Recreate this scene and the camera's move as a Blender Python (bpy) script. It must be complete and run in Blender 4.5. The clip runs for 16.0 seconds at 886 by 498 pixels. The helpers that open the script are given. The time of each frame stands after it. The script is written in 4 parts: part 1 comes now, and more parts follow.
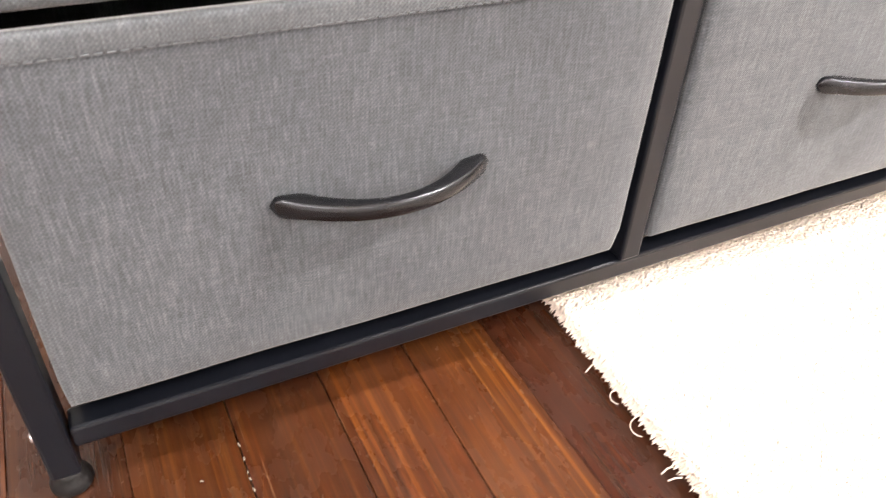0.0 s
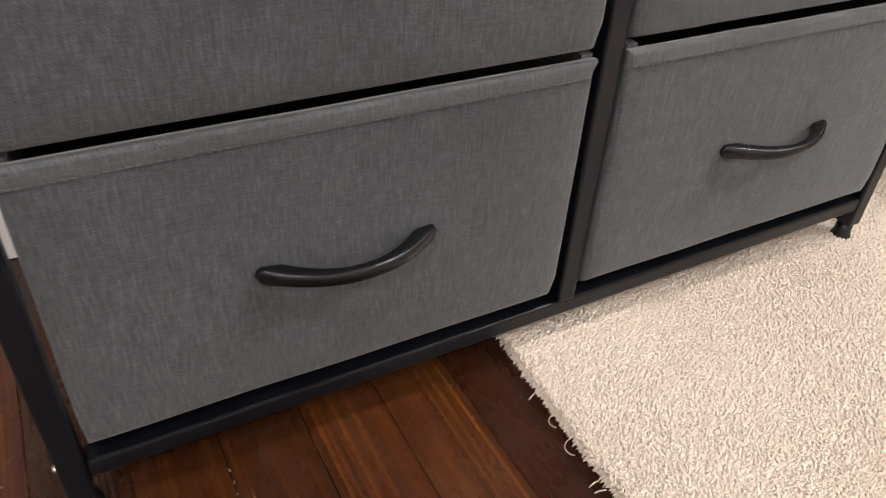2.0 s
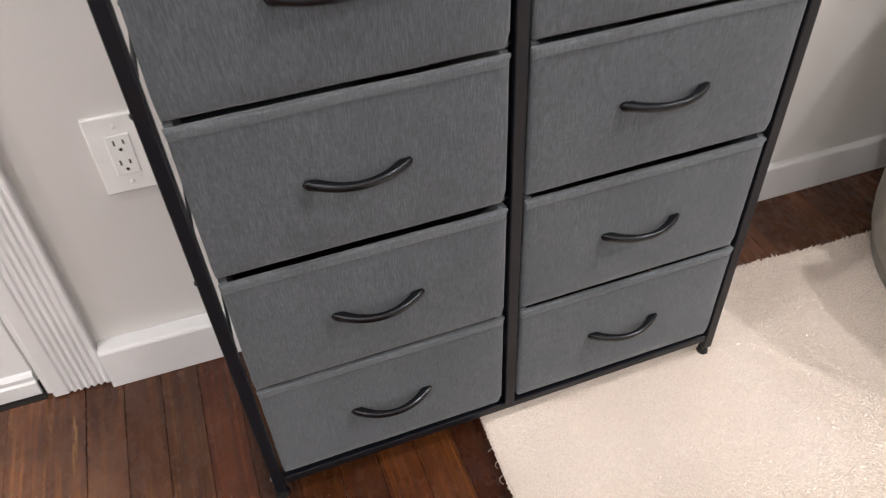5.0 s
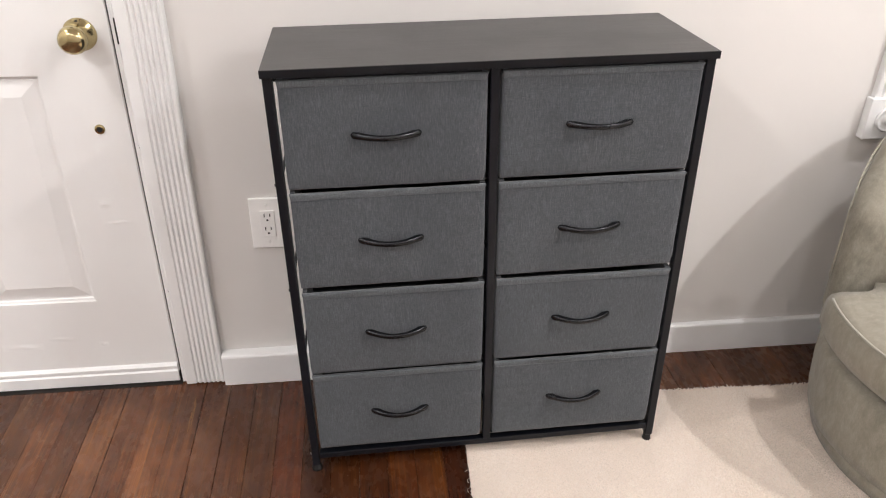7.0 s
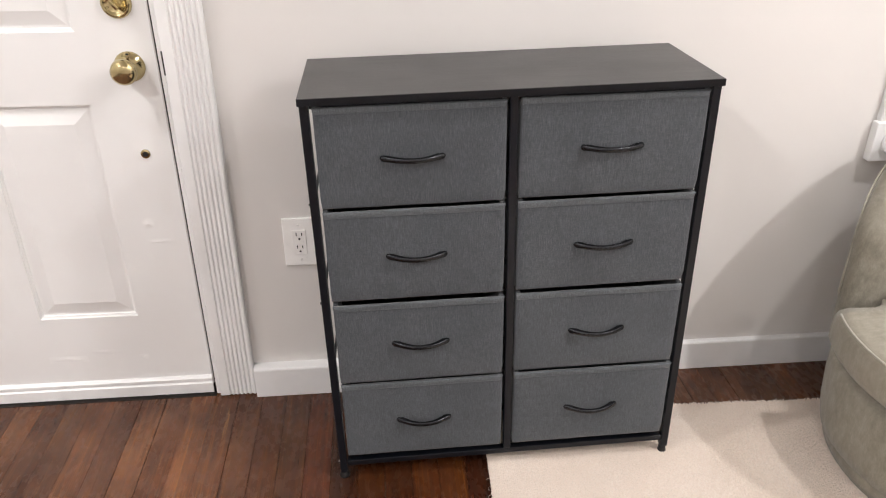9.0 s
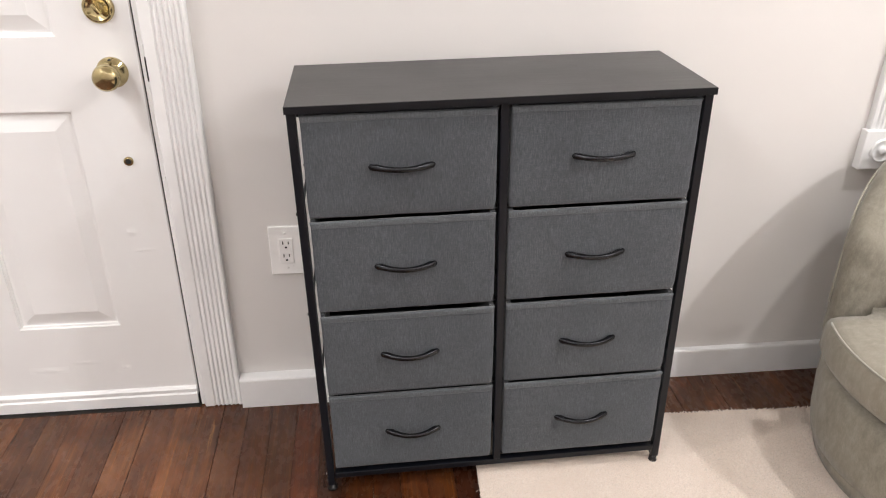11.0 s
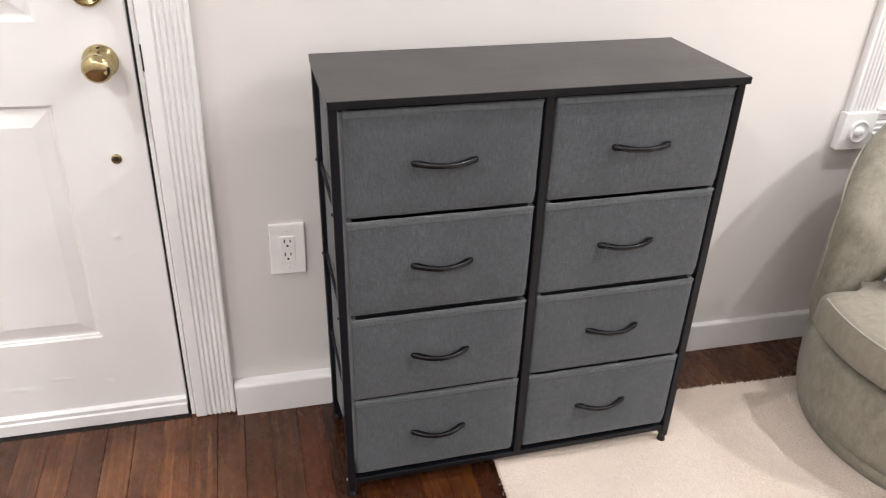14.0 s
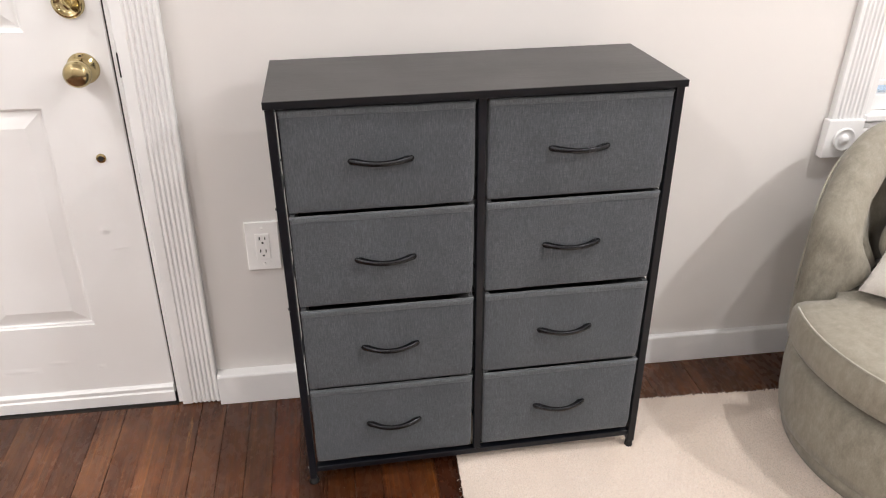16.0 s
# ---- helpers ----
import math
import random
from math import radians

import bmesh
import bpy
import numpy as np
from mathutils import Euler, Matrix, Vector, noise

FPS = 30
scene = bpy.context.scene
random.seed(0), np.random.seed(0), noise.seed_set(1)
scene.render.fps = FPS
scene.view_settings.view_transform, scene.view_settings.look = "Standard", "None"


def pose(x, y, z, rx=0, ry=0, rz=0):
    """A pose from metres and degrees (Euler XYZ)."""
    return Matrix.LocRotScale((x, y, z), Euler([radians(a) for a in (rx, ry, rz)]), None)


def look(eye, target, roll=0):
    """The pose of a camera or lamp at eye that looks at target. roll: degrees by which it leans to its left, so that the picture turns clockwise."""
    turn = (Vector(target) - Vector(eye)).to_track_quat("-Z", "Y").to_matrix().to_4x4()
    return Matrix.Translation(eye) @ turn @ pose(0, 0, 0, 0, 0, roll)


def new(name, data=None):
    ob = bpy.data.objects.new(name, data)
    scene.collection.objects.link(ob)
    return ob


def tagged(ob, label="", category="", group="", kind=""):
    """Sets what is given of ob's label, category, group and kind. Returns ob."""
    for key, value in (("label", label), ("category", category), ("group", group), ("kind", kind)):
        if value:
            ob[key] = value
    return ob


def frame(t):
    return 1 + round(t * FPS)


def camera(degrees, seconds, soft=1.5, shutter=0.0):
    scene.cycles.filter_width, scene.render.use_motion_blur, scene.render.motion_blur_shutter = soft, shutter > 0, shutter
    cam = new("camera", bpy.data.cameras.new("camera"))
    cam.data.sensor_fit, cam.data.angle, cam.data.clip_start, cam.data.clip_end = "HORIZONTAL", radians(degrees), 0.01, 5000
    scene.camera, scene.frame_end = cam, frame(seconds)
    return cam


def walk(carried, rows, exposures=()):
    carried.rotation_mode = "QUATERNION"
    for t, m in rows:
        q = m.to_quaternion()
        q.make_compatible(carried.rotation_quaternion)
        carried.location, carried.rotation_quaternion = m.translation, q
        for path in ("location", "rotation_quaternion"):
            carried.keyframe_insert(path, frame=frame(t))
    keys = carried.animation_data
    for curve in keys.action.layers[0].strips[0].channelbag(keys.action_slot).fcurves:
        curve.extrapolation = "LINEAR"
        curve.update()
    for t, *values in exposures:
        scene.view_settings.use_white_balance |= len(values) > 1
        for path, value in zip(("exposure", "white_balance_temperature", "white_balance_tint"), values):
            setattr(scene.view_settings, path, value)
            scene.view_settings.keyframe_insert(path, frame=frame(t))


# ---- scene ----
cam = camera(61.2, 16.0, soft=1.1, shutter=0.3)
PATH = [
    (0, (0.088, -0.318, 0.393), (0.86, 1.073, -0.82), 4.5),
    (0.5, (0.109, -0.339, 0.434), (0.919, 1.038, -0.768), 4.4),
    (1, (0.116, -0.357, 0.457), (0.949, 1.019, -0.732), 4.5),
    (1.5, (0.113, -0.355, 0.447), (0.948, 1.022, -0.739), 4.7),
    (2, (0.077, -0.366, 0.471), (0.9, 1.011, -0.723), 4.8),
    (2.5, (0.022, -0.386, 0.488), (0.842, 0.991, -0.708), 4.8),
    (3, (0.049, -0.405, 0.521), (0.88, 0.969, -0.671), 4.5),
    (3.5, (0.075, -0.433, 0.575), (0.883, 0.931, -0.645), 3.8),
    (4, (0.07, -0.472, 0.619), (0.801, 0.897, -0.643), 2.3),
    (4.5, (0.071, -0.528, 0.843), (0.644, 0.824, -0.515), -0.6),
    (5, (0.083, -0.661, 1.101), (0.561, 0.722, -0.262), -1.5),
    (5.2, (0.076, -0.740, 1.161), (0.521, 0.692, -0.163), -1.6),
    (7.3, (0.162, -1.292, 1.297), (0.369, 0.442, 0.323), 1.0),
    (7.5, (0.153, -1.305, 1.299), (0.363, 0.433, 0.332), 1.1),
    (8, (0.139, -1.336, 1.313), (0.344, 0.411, 0.36), 0.9),
    (8.5, (0.151, -1.345, 1.319), (0.343, 0.405, 0.37), 0.4),
    (9, (0.144, -1.348, 1.324), (0.306, 0.413, 0.391), -0.0),
    (9.5, (0.154, -1.347, 1.325), (0.301, 0.419, 0.4), -0.2),
    (10, (0.159, -1.337, 1.323), (0.304, 0.431, 0.399), -0.3),
    (12.3, (-0.084, -1.235, 1.328), (0.334, 0.478, 0.384), 3.0),
    (12.5, (-0.152, -1.195, 1.326), (0.309, 0.501, 0.372), 3.4),
    (13, (-0.24, -1.142, 1.314), (0.272, 0.53, 0.344), 3.8),
    (13.5, (-0.223, -1.159, 1.325), (0.302, 0.506, 0.348), 3.7),
    (14, (-0.128, -1.207, 1.334), (0.349, 0.47, 0.355), 2.9),
    (14.5, (0.029, -1.281, 1.336), (0.434, 0.419, 0.364), 2.1),
    (15, (0.096, -1.32, 1.33), (0.438, 0.397, 0.364), 1.4),
    (15.5, (0.113, -1.33, 1.326), (0.415, 0.402, 0.371), 1.0),
    (16, (0.112, -1.332, 1.331), (0.399, 0.41, 0.39), 0.9),
]
# seconds, stops, kelvin, tint: the clip's camera settles from an over-bright, warmer start
EXPOSURES = [(0.0, 1.68, 6800.0, 12.0), (0.5, 1.28, 7000.0, 13.0), (1.0, 0.52, 7100.0, 13.0), (1.5, 0.1, 6950.0, 12.0), (2.0, 0.03, 6850.0, 11.0), (3.0, 0.12, 6650.0, 10.0), (3.5, 0.0, 6600.0, 10.0), (4.5, 0.0, 6500.0, 10.0), (5.2, 0.12, 6400.0, 10.0), (7.3, 0.0, 6500.0, 10.0), (12.3, 0.03, 6470.0, 10.0), (14.0, 0.06, 6450.0, 10.0), (15.0, 0.0, 6500.0, 10.0), (16.0, 0.0, 6500.0, 10.0)]
walk(cam, [(t, look(eye, target, roll)) for t, eye, target, roll in PATH], EXPOSURES)

# ---- world and lamps ----
world = bpy.data.worlds.new("pale_sky")
scene.world = world
world.use_nodes = True
world.node_tree.nodes["Background"].inputs[0].default_value = (0.72, 0.84, 1.0, 1)
world.node_tree.nodes["Background"].inputs[1].default_value = 1.0

CEIL = 3.0
# recessed lamps: one by the door, one by the window, one to either side of the camera, two behind it added as fill
LAMPS = [(-1.58, -0.50, 30.0), (1.74, -0.52, 29.0), (3.0, -1.75, 76.0), (-1.72, -2.38, 44.0), (-0.4, -3.6, 20.0), (2.1, -3.7, 22.0)]
for lx, ly, watts in LAMPS:
    lamp = bpy.data.lights.new("downlight", "AREA")
    lamp.shape, lamp.size, lamp.energy, lamp.color = "DISK", 0.10, watts, (1.0, 0.98, 0.98)
    new("downlight_lamp", lamp).matrix_world = pose(lx, ly, CEIL - 0.012)


# ---- materials ----
class Nodes:
    """Small helper to wire a procedural material."""

    def __init__(self, name):
        self.m = bpy.data.materials.new(name)
        self.m.use_nodes = True
        self.t = self.m.node_tree
        self.b = self.t.nodes["Principled BSDF"]
        self.co = self.add("ShaderNodeTexCoord").outputs["Object"]
        rnd = self.add("ShaderNodeObjectInfo").outputs["Random"]
        self.rnd = rnd
        self.stain_and_shade = self.t.nodes[-1].outputs["Color"]
        off = self.add("ShaderNodeVectorMath", operation="SCALE")
        one = self.add("ShaderNodeCombineXYZ")
        for k in range(3):
            self.wire(rnd, one.inputs[k])
        self.wire(one.outputs[0], off.inputs[0])
        off.inputs["Scale"].default_value = 7.3
        shift = self.add("ShaderNodeVectorMath", operation="ADD")
        self.wire(self.co, shift.inputs[0])
        self.wire(off.outputs[0], shift.inputs[1])
        self.shifted = shift.outputs[0]

    def add(self, kind, **props):
        n = self.t.nodes.new(kind)
        if "operation" in props:
            n.operation = props["operation"]
        if "blend" in props:
            n.blend_type = props["blend"]
        return n

    def wire(self, a, b):
        self.t.links.new(a, b)

    def noise(self, scale, detail=3.0, stretch=(1, 1, 1), rough=0.55, shifted=True, distort=0.0):
        mp = self.add("ShaderNodeMapping")
        mp.inputs["Scale"].default_value = stretch
        self.wire(self.shifted if shifted else self.co, mp.inputs[0])
        n = self.add("ShaderNodeTexNoise")
        n.inputs["Scale"].default_value = scale
        n.inputs["Detail"].default_value = detail
        n.inputs["Roughness"].default_value = rough
        n.inputs["Distortion"].default_value = distort
        self.wire(mp.outputs[0], n.inputs["Vector"])
        return n.outputs["Fac"]

    def ramp(self, fac, stops):
        r = self.add("ShaderNodeValToRGB")
        el = r.color_ramp.elements
        while len(el) < len(stops):
            el.new(0.5)
        for e, (p, c) in zip(el, stops):
            e.position, e.color = p, (*c, 1) if len(c) == 3 else c
        self.wire(fac, r.inputs[0])
        return r.outputs[0]

    def grey(self, fac, lo, hi, a=0.3, b=0.7):
        return self.ramp(fac, [(a, (lo, lo, lo)), (b, (hi, hi, hi))])

    def mix(self, fac, a, b, blend="MIX"):
        n = self.add("ShaderNodeMixRGB", blend=blend)
        for sock, v in ((n.inputs[0], fac), (n.inputs[1], a), (n.inputs[2], b)):
            if isinstance(v, (int, float)):
                sock.default_value = v
            elif isinstance(v, tuple):
                sock.default_value = (*v, 1)
            else:
                self.wire(v, sock)
        return n.outputs[0]

    def done(self, colour, rough, bump=None, depth=0.001, strength=0.4, metal=0.0, sheen=0.0, coat=0.0, spec=0.5):
        for sock, v in ((self.b.inputs["Base Color"], colour), (self.b.inputs["Roughness"], rough)):
            if isinstance(v, (int, float)):
                sock.default_value = v
            elif isinstance(v, tuple):
                sock.default_value = (*v, 1)
            else:
                self.wire(v, sock)
        self.b.inputs["Metallic"].default_value = metal
        self.b.inputs["Sheen Weight"].default_value = sheen
        self.b.inputs["Coat Weight"].default_value = coat
        self.b.inputs["Specular IOR Level"].default_value = spec
        if bump is not None:
            n = self.add("ShaderNodeBump")
            n.inputs["Strength"].default_value = strength
            n.inputs["Distance"].default_value = depth
            self.wire(bump, n.inputs["Height"])
            self.wire(n.outputs[0], self.b.inputs["Normal"])
        return self.m


def plain(name, colour, rough, vary=0.12, scale=30.0, bump=0.15, depth=0.0006, metal=0.0, fine=400.0, sheen=0.0, spec=0.5, coat=0.0):
    n = Nodes(name)
    dark = tuple(c * (1 - vary) for c in colour)
    lite = tuple(min(1, c * (1 + vary * 0.6)) for c in colour)
    big = n.noise(scale, 4)
    col = n.ramp(big, [(0.3, dark), (0.7, lite)])
    f = n.noise(fine, 2)
    r = n.mix(0.35, n.grey(big, rough * 0.82, min(1, rough * 1.15)), n.grey(f, rough * 0.8, min(1, rough * 1.2)))
    return n.done(col, r, f, depth, bump, metal, sheen, coat, spec)


def fabric_material(name, dark, mid, lite):
    n = Nodes(name)
    # uneven yarns: upright warp, level weft, short thick slubs in both
    up = n.noise(1.0, 2.5, (820, 820, 75), 0.6)
    across = n.noise(1.0, 2.5, (130, 130, 820), 0.6)
    slub = n.noise(1.0, 3.0, (420, 420, 20), 0.6)
    slub2 = n.noise(1.0, 3.0, (26, 26, 520), 0.6)
    fleck = n.noise(620.0, 2.0)
    big = n.noise(7.0, 4)
    c1 = n.ramp(up, [(0.285, dark), (0.5, mid), (0.735, lite)])
    c2 = n.ramp(across, [(0.27, dark), (0.5, mid), (0.76, lite)])
    split = n.add("ShaderNodeSeparateXYZ")
    n.wire(n.co, split.inputs[0])
    waves = []
    for axis in (0, 2):
        mul = n.add("ShaderNodeMath", operation="MULTIPLY")
        n.wire(split.outputs[axis], mul.inputs[0])
        mul.inputs[1].default_value = 2 * math.pi / 0.0023
        drift = n.add("ShaderNodeMath", operation="MULTIPLY_ADD")
        n.wire(n.noise(1.0, 2.0, (70, 70, 70)), drift.inputs[0])
        drift.inputs[1].default_value = 14.0
        n.wire(mul.outputs[0], drift.inputs[2])
        wave = n.add("ShaderNodeMath", operation="SINE")
        n.wire(drift.outputs[0], wave.inputs[0])
        waves.append(wave.outputs[0])
    weave = n.add("ShaderNodeMath", operation="MULTIPLY")
    n.wire(waves[0], weave.inputs[0])
    n.wire(waves[1], weave.inputs[1])
    half = n.add("ShaderNodeMath", operation="MULTIPLY_ADD")
    n.wire(weave.outputs[0], half.inputs[0])
    half.inputs[1].default_value, half.inputs[2].default_value = 0.32, 0.5
    col = n.mix(n.grey(fleck, 0.15, 0.6, 0.4, 0.6), c1, c2)
    tops = n.grey(half.outputs[0], 0.66, 1.30, 0.25, 0.75)
    col = n.mix(0.55, col, n.mix(1.0, col, tops, "MULTIPLY"))
    col = n.mix(n.grey(slub, 0.0, 0.16, 0.52, 0.72), col, lite)
    col = n.mix(n.grey(slub2, 0.0, 0.26, 0.52, 0.72), col, dark)
    col = n.mix(n.grey(big, 0.0, 0.28, 0.35, 0.7), col, dark)
    h = n.mix(0.4, n.mix(0.5, up, across), half.outputs[0])
    return n.done(col, n.grey(big, 0.78, 0.95), h, 0.0007, 0.6, sheen=0.25, spec=0.25)


def wood_floor_material():
    n = Nodes("dark_stained_pine_planks")
    grain = n.noise(1.0, 6, (38, 1.3, 40), 0.7, distort=1.3)
    fine = n.noise(1.0, 3, (520, 6, 300), 0.65)
    rays = n.noise(1.0, 4, (170, 2.6, 100), 0.6, distort=0.4)
    # growth rings cut lengthwise
    mp = n.add("ShaderNodeMapping")
    mp.inputs["Scale"].default_value = (1.0, 0.055, 1.0)
    n.wire(n.shifted, mp.inputs[0])
    ring = n.add("ShaderNodeTexWave")
    ring.inputs["Scale"].default_value = 16.0
    ring.inputs["Distortion"].default_value = 20.0
    ring.inputs["Detail"].default_value = 2.5
    ring.inputs["Detail Scale"].default_value = 1.1
    n.wire(mp.outputs[0], ring.inputs["Vector"])
    blot = n.noise(4.6, 6, (1.5, 0.8, 1), 0.65, shifted=False, distort=0.3)
    worn = n.noise(4.2, 5, (1.0, 0.6, 1), 0.62, shifted=False, distort=0.4)
    mottle = n.noise(34.0, 5, (1.0, 0.45, 1), 0.7)
    wide = n.noise(5.5, 4, (1.0, 0.55, 1), 0.6, distort=0.6)
    col = n.ramp(grain, [(0.25, (0.050, 0.0170, 0.0080)), (0.42, (0.092, 0.031, 0.0130)), (0.58, (0.140, 0.049, 0.0195)), (0.76, (0.205, 0.077, 0.031))])
    # board colour: its stain, plus painted dresser shade on the boards beside it
    col = n.mix(1.0, col, n.stain_and_shade, "MULTIPLY")
    col = n.mix(n.grey(ring.outputs["Fac"], 0.0, 0.5, 0.5, 0.95), col, (0.034, 0.0125, 0.0055))
    col = n.mix(n.grey(rays, 0.0, 0.5, 0.50, 0.70), col, (0.030, 0.0115, 0.0055))
    col = n.mix(n.grey(fine, 0.0, 0.78, 0.47, 0.66), col, (0.020, 0.008, 0.004))
    col = n.mix(n.grey(mottle, 0.0, 0.45, 0.48, 0.70), col, (0.040, 0.0150, 0.0078))
    col = n.mix(n.grey(blot, 0.0, 0.72, 0.46, 0.64), col, (0.036, 0.0145, 0.0085))
    # stain rubbed thin: broad tan patches that run over the joints
    col = n.mix(n.grey(worn, 0.0, 0.58, 0.46, 0.68), col, n.mix(1.0, (0.190, 0.088, 0.046), n.stain_and_shade, "MULTIPLY"))
    col = n.mix(n.grey(wide, 0.0, 0.35, 0.50, 0.70), col, n.mix(1.0, (0.125, 0.052, 0.026), n.stain_and_shade, "MULTIPLY"))
    streak = n.noise(1.0, 4, (300, 3.2, 200), 0.6, distort=0.2)
    col = n.mix(n.grey(streak, 0.0, 0.42, 0.54, 0.72), col, n.mix(1.0, (0.33, 0.150, 0.045), n.stain_and_shade, "MULTIPLY"))
    # pale scratches at a slant
    mp = n.add("ShaderNodeMapping")
    mp.inputs["Rotation"].default_value = (0, 0, radians(38))
    mp.inputs["Scale"].default_value = (420, 9, 1)
    n.wire(n.shifted, mp.inputs[0])
    scratch = n.add("ShaderNodeTexNoise")
    scratch.inputs["Scale"].default_value = 1.0
    scratch.inputs["Detail"].default_value = 1.0
    n.wire(mp.outputs[0], scratch.inputs["Vector"])
    col = n.mix(n.grey(scratch.outputs["Fac"], 0.0, 0.30, 0.72, 0.78), col, (0.24, 0.13, 0.065))
    scuff = n.noise(60.0, 4, (1, 0.5, 1))
    relief = n.mix(0.4, n.mix(0.5, grain, fine), n.mix(0.5, ring.outputs["Fac"], mottle))
    return n.done(col, n.mix(n.grey(scuff, 0.0, 1.0, 0.42, 0.75), n.grey(blot, 0.15, 0.30), (0.38, 0.38, 0.38)), relief, 0.0014, 0.45, spec=0.45)


def top_board_material():
    n = Nodes("charcoal_woodgrain_laminate")
    grain = n.noise(1.0, 4, (5, 240, 240), 0.6)
    pores = n.noise(1.0, 2, (40, 900, 900), 0.5)
    big = n.noise(4.0, 2)
    col = n.ramp(grain, [(0.3, (0.026, 0.0255, 0.0265)), (0.7, (0.058, 0.056, 0.055))])
    col = n.mix(n.grey(pores, 0, 0.4, 0.55, 0.75), col, (0.014, 0.014, 0.015))
    return n.done(col, n.grey(big, 0.36, 0.46), pores, 0.0003, 0.35, spec=0.5)


def velvet_material():
    n = Nodes("sage_grey_chenille")
    nap = n.noise(40.0, 8, (1, 1, 0.5), 0.78, distort=0.2)
    patch = n.noise(4.0, 3)
    fibre = n.noise(1.0, 4, (420, 420, 90), 0.7)
    col = n.ramp(nap, [(0.32, (0.185, 0.168, 0.133)), (0.46, (0.243, 0.223, 0.180)), (0.56, (0.288, 0.266, 0.218)), (0.70, (0.35, 0.326, 0.272))])
    col = n.mix(n.grey(fibre, 0, 0.55, 0.42, 0.7), col, (0.215, 0.194, 0.152))
    col = n.mix(n.grey(patch, 0, 0.3, 0.45, 0.7), col, (0.335, 0.302, 0.245))
    return n.done(col, n.grey(nap, 0.7, 0.95), n.mix(0.5, nap, fibre), 0.0016, 0.6, sheen=0.15, spec=0.2)


def pile_material(name, a, b, c):
    n = Nodes(name)
    geo = n.add("ShaderNodeNewGeometry").outputs["Random Per Island"]
    big = n.noise(7.0, 5, rough=0.65)
    col = n.ramp(geo, [(0.0, a), (0.5, b), (1.0, c)])
    col = n.mix(n.grey(big, 0.0, 0.5, 0.42, 0.66), col, a)
    fib = n.noise(900.0, 2)
    return n.done(col, 0.95, fib, 0.0006, 0.5, sheen=0.4, spec=0.15)


def wall_material(name, base, rough):
    n = Nodes(name)
    big = n.noise(1.6, 3)
    roller = n.noise(260.0, 3)
    lump = n.noise(18.0, 3)
    col = n.ramp(big, [(0.3, tuple(v * 0.955 for v in base)), (0.7, base)])
    return n.done(col, n.grey(roller, rough - 0.08, rough + 0.06), n.mix(0.6, roller, lump), 0.0009, 0.22, spec=0.35)


def door_material():
    n = Nodes("white_painted_steel_door")
    big = n.noise(2.5, 4)
    dings = n.noise(14.0, 2)
    orange = n.noise(350.0, 2)
    smear = n.noise(5.0, 4, (1, 1, 0.4))
    col = n.ramp(big, [(0.3, (0.78, 0.77, 0.76)), (0.7, (0.83, 0.825, 0.815))])
    col = n.mix(n.grey(smear, 0, 0.25, 0.58, 0.78), col, (0.66, 0.62, 0.57))
    return n.done(col, n.grey(smear, 0.34, 0.5), n.mix(0.85, orange, dings), 0.0014, 0.18, spec=0.45)


def brass_material():
    n = Nodes("polished_brass")
    sm = n.noise(40.0, 4)
    col = n.ramp(sm, [(0.3, (0.40, 0.325, 0.165)), (0.7, (0.56, 0.47, 0.27))])
    return n.done(col, n.grey(sm, 0.06, 0.2), sm, 0.0003, 0.1, metal=1.0)


FABRIC = fabric_material("charcoal_heather_linen", (0.0375, 0.0422, 0.0480), (0.066, 0.0728, 0.0815), (0.125, 0.1355, 0.1495))
HEM = fabric_material("charcoal_heather_hem", (0.050, 0.0545, 0.060), (0.087, 0.0945, 0.103), (0.155, 0.167, 0.180))
THREAD = plain("grey_sewing_thread", (0.098, 0.105, 0.114), 0.8, 0.2, 200)
STEEL = plain("black_powder_coated_steel", (0.0046, 0.0056, 0.0086), 0.34, 0.06, 9, 0.10, 0.0002, fine=1100, spec=0.34)
GUN = plain("gunmetal_handle", (0.036, 0.037, 0.041), 0.25, 0.10, 20, 0.05, metal=0.85, fine=900)
RUBBER = plain("black_plastic_foot", (0.0035, 0.0035, 0.004), 0.42, 0.2, 90)
SILVER = plain("zinc_screw", (0.6, 0.6, 0.6), 0.3, 0.1, 90, metal=1.0)
BOARD = top_board_material()
EDGE = plain("black_woodgrain_edging", (0.0055, 0.006, 0.008), 0.42, 0.3, 25, 0.3, fine=300, spec=0.25)
FLOORWOOD = wood_floor_material()
GAP = plain("dark_floor_joint", (0.01, 0.007, 0.005), 0.9, 0.3, 60)
WALL = wall_material("warm_white_wall_paint", (0.715, 0.69, 0.665), 0.62)
CEILING = wall_material("white_ceiling_paint", (0.82, 0.81, 0.795), 0.8)
TRIM = plain("white_gloss_trim_paint", (0.81, 0.805, 0.80), 0.38, 0.06, 6, 0.12, 0.0008, fine=120)
DOORWHITE = door_material()
FLAT_BLACK = plain("flat_black", (0.006, 0.005, 0.0045), 0.8, 0.3, 50)
BRASS = brass_material()
DARKHOLE = plain("dark_slot", (0.01, 0.01, 0.01), 0.7, 0.2, 90)
PLASTIC = plain("white_outlet_plastic", (0.88, 0.87, 0.85), 0.3, 0.04, 20, 0.05, fine=200)
VELVET = velvet_material()
PIPING = plain("pale_sage_piping", (0.39, 0.362, 0.300), 0.85, 0.15, 90, 0.4, sheen=0.3)
PILE = pile_material("cream_shag_pile", (0.76, 0.650, 0.555), (0.83, 0.715, 0.620), (0.87, 0.770, 0.680))
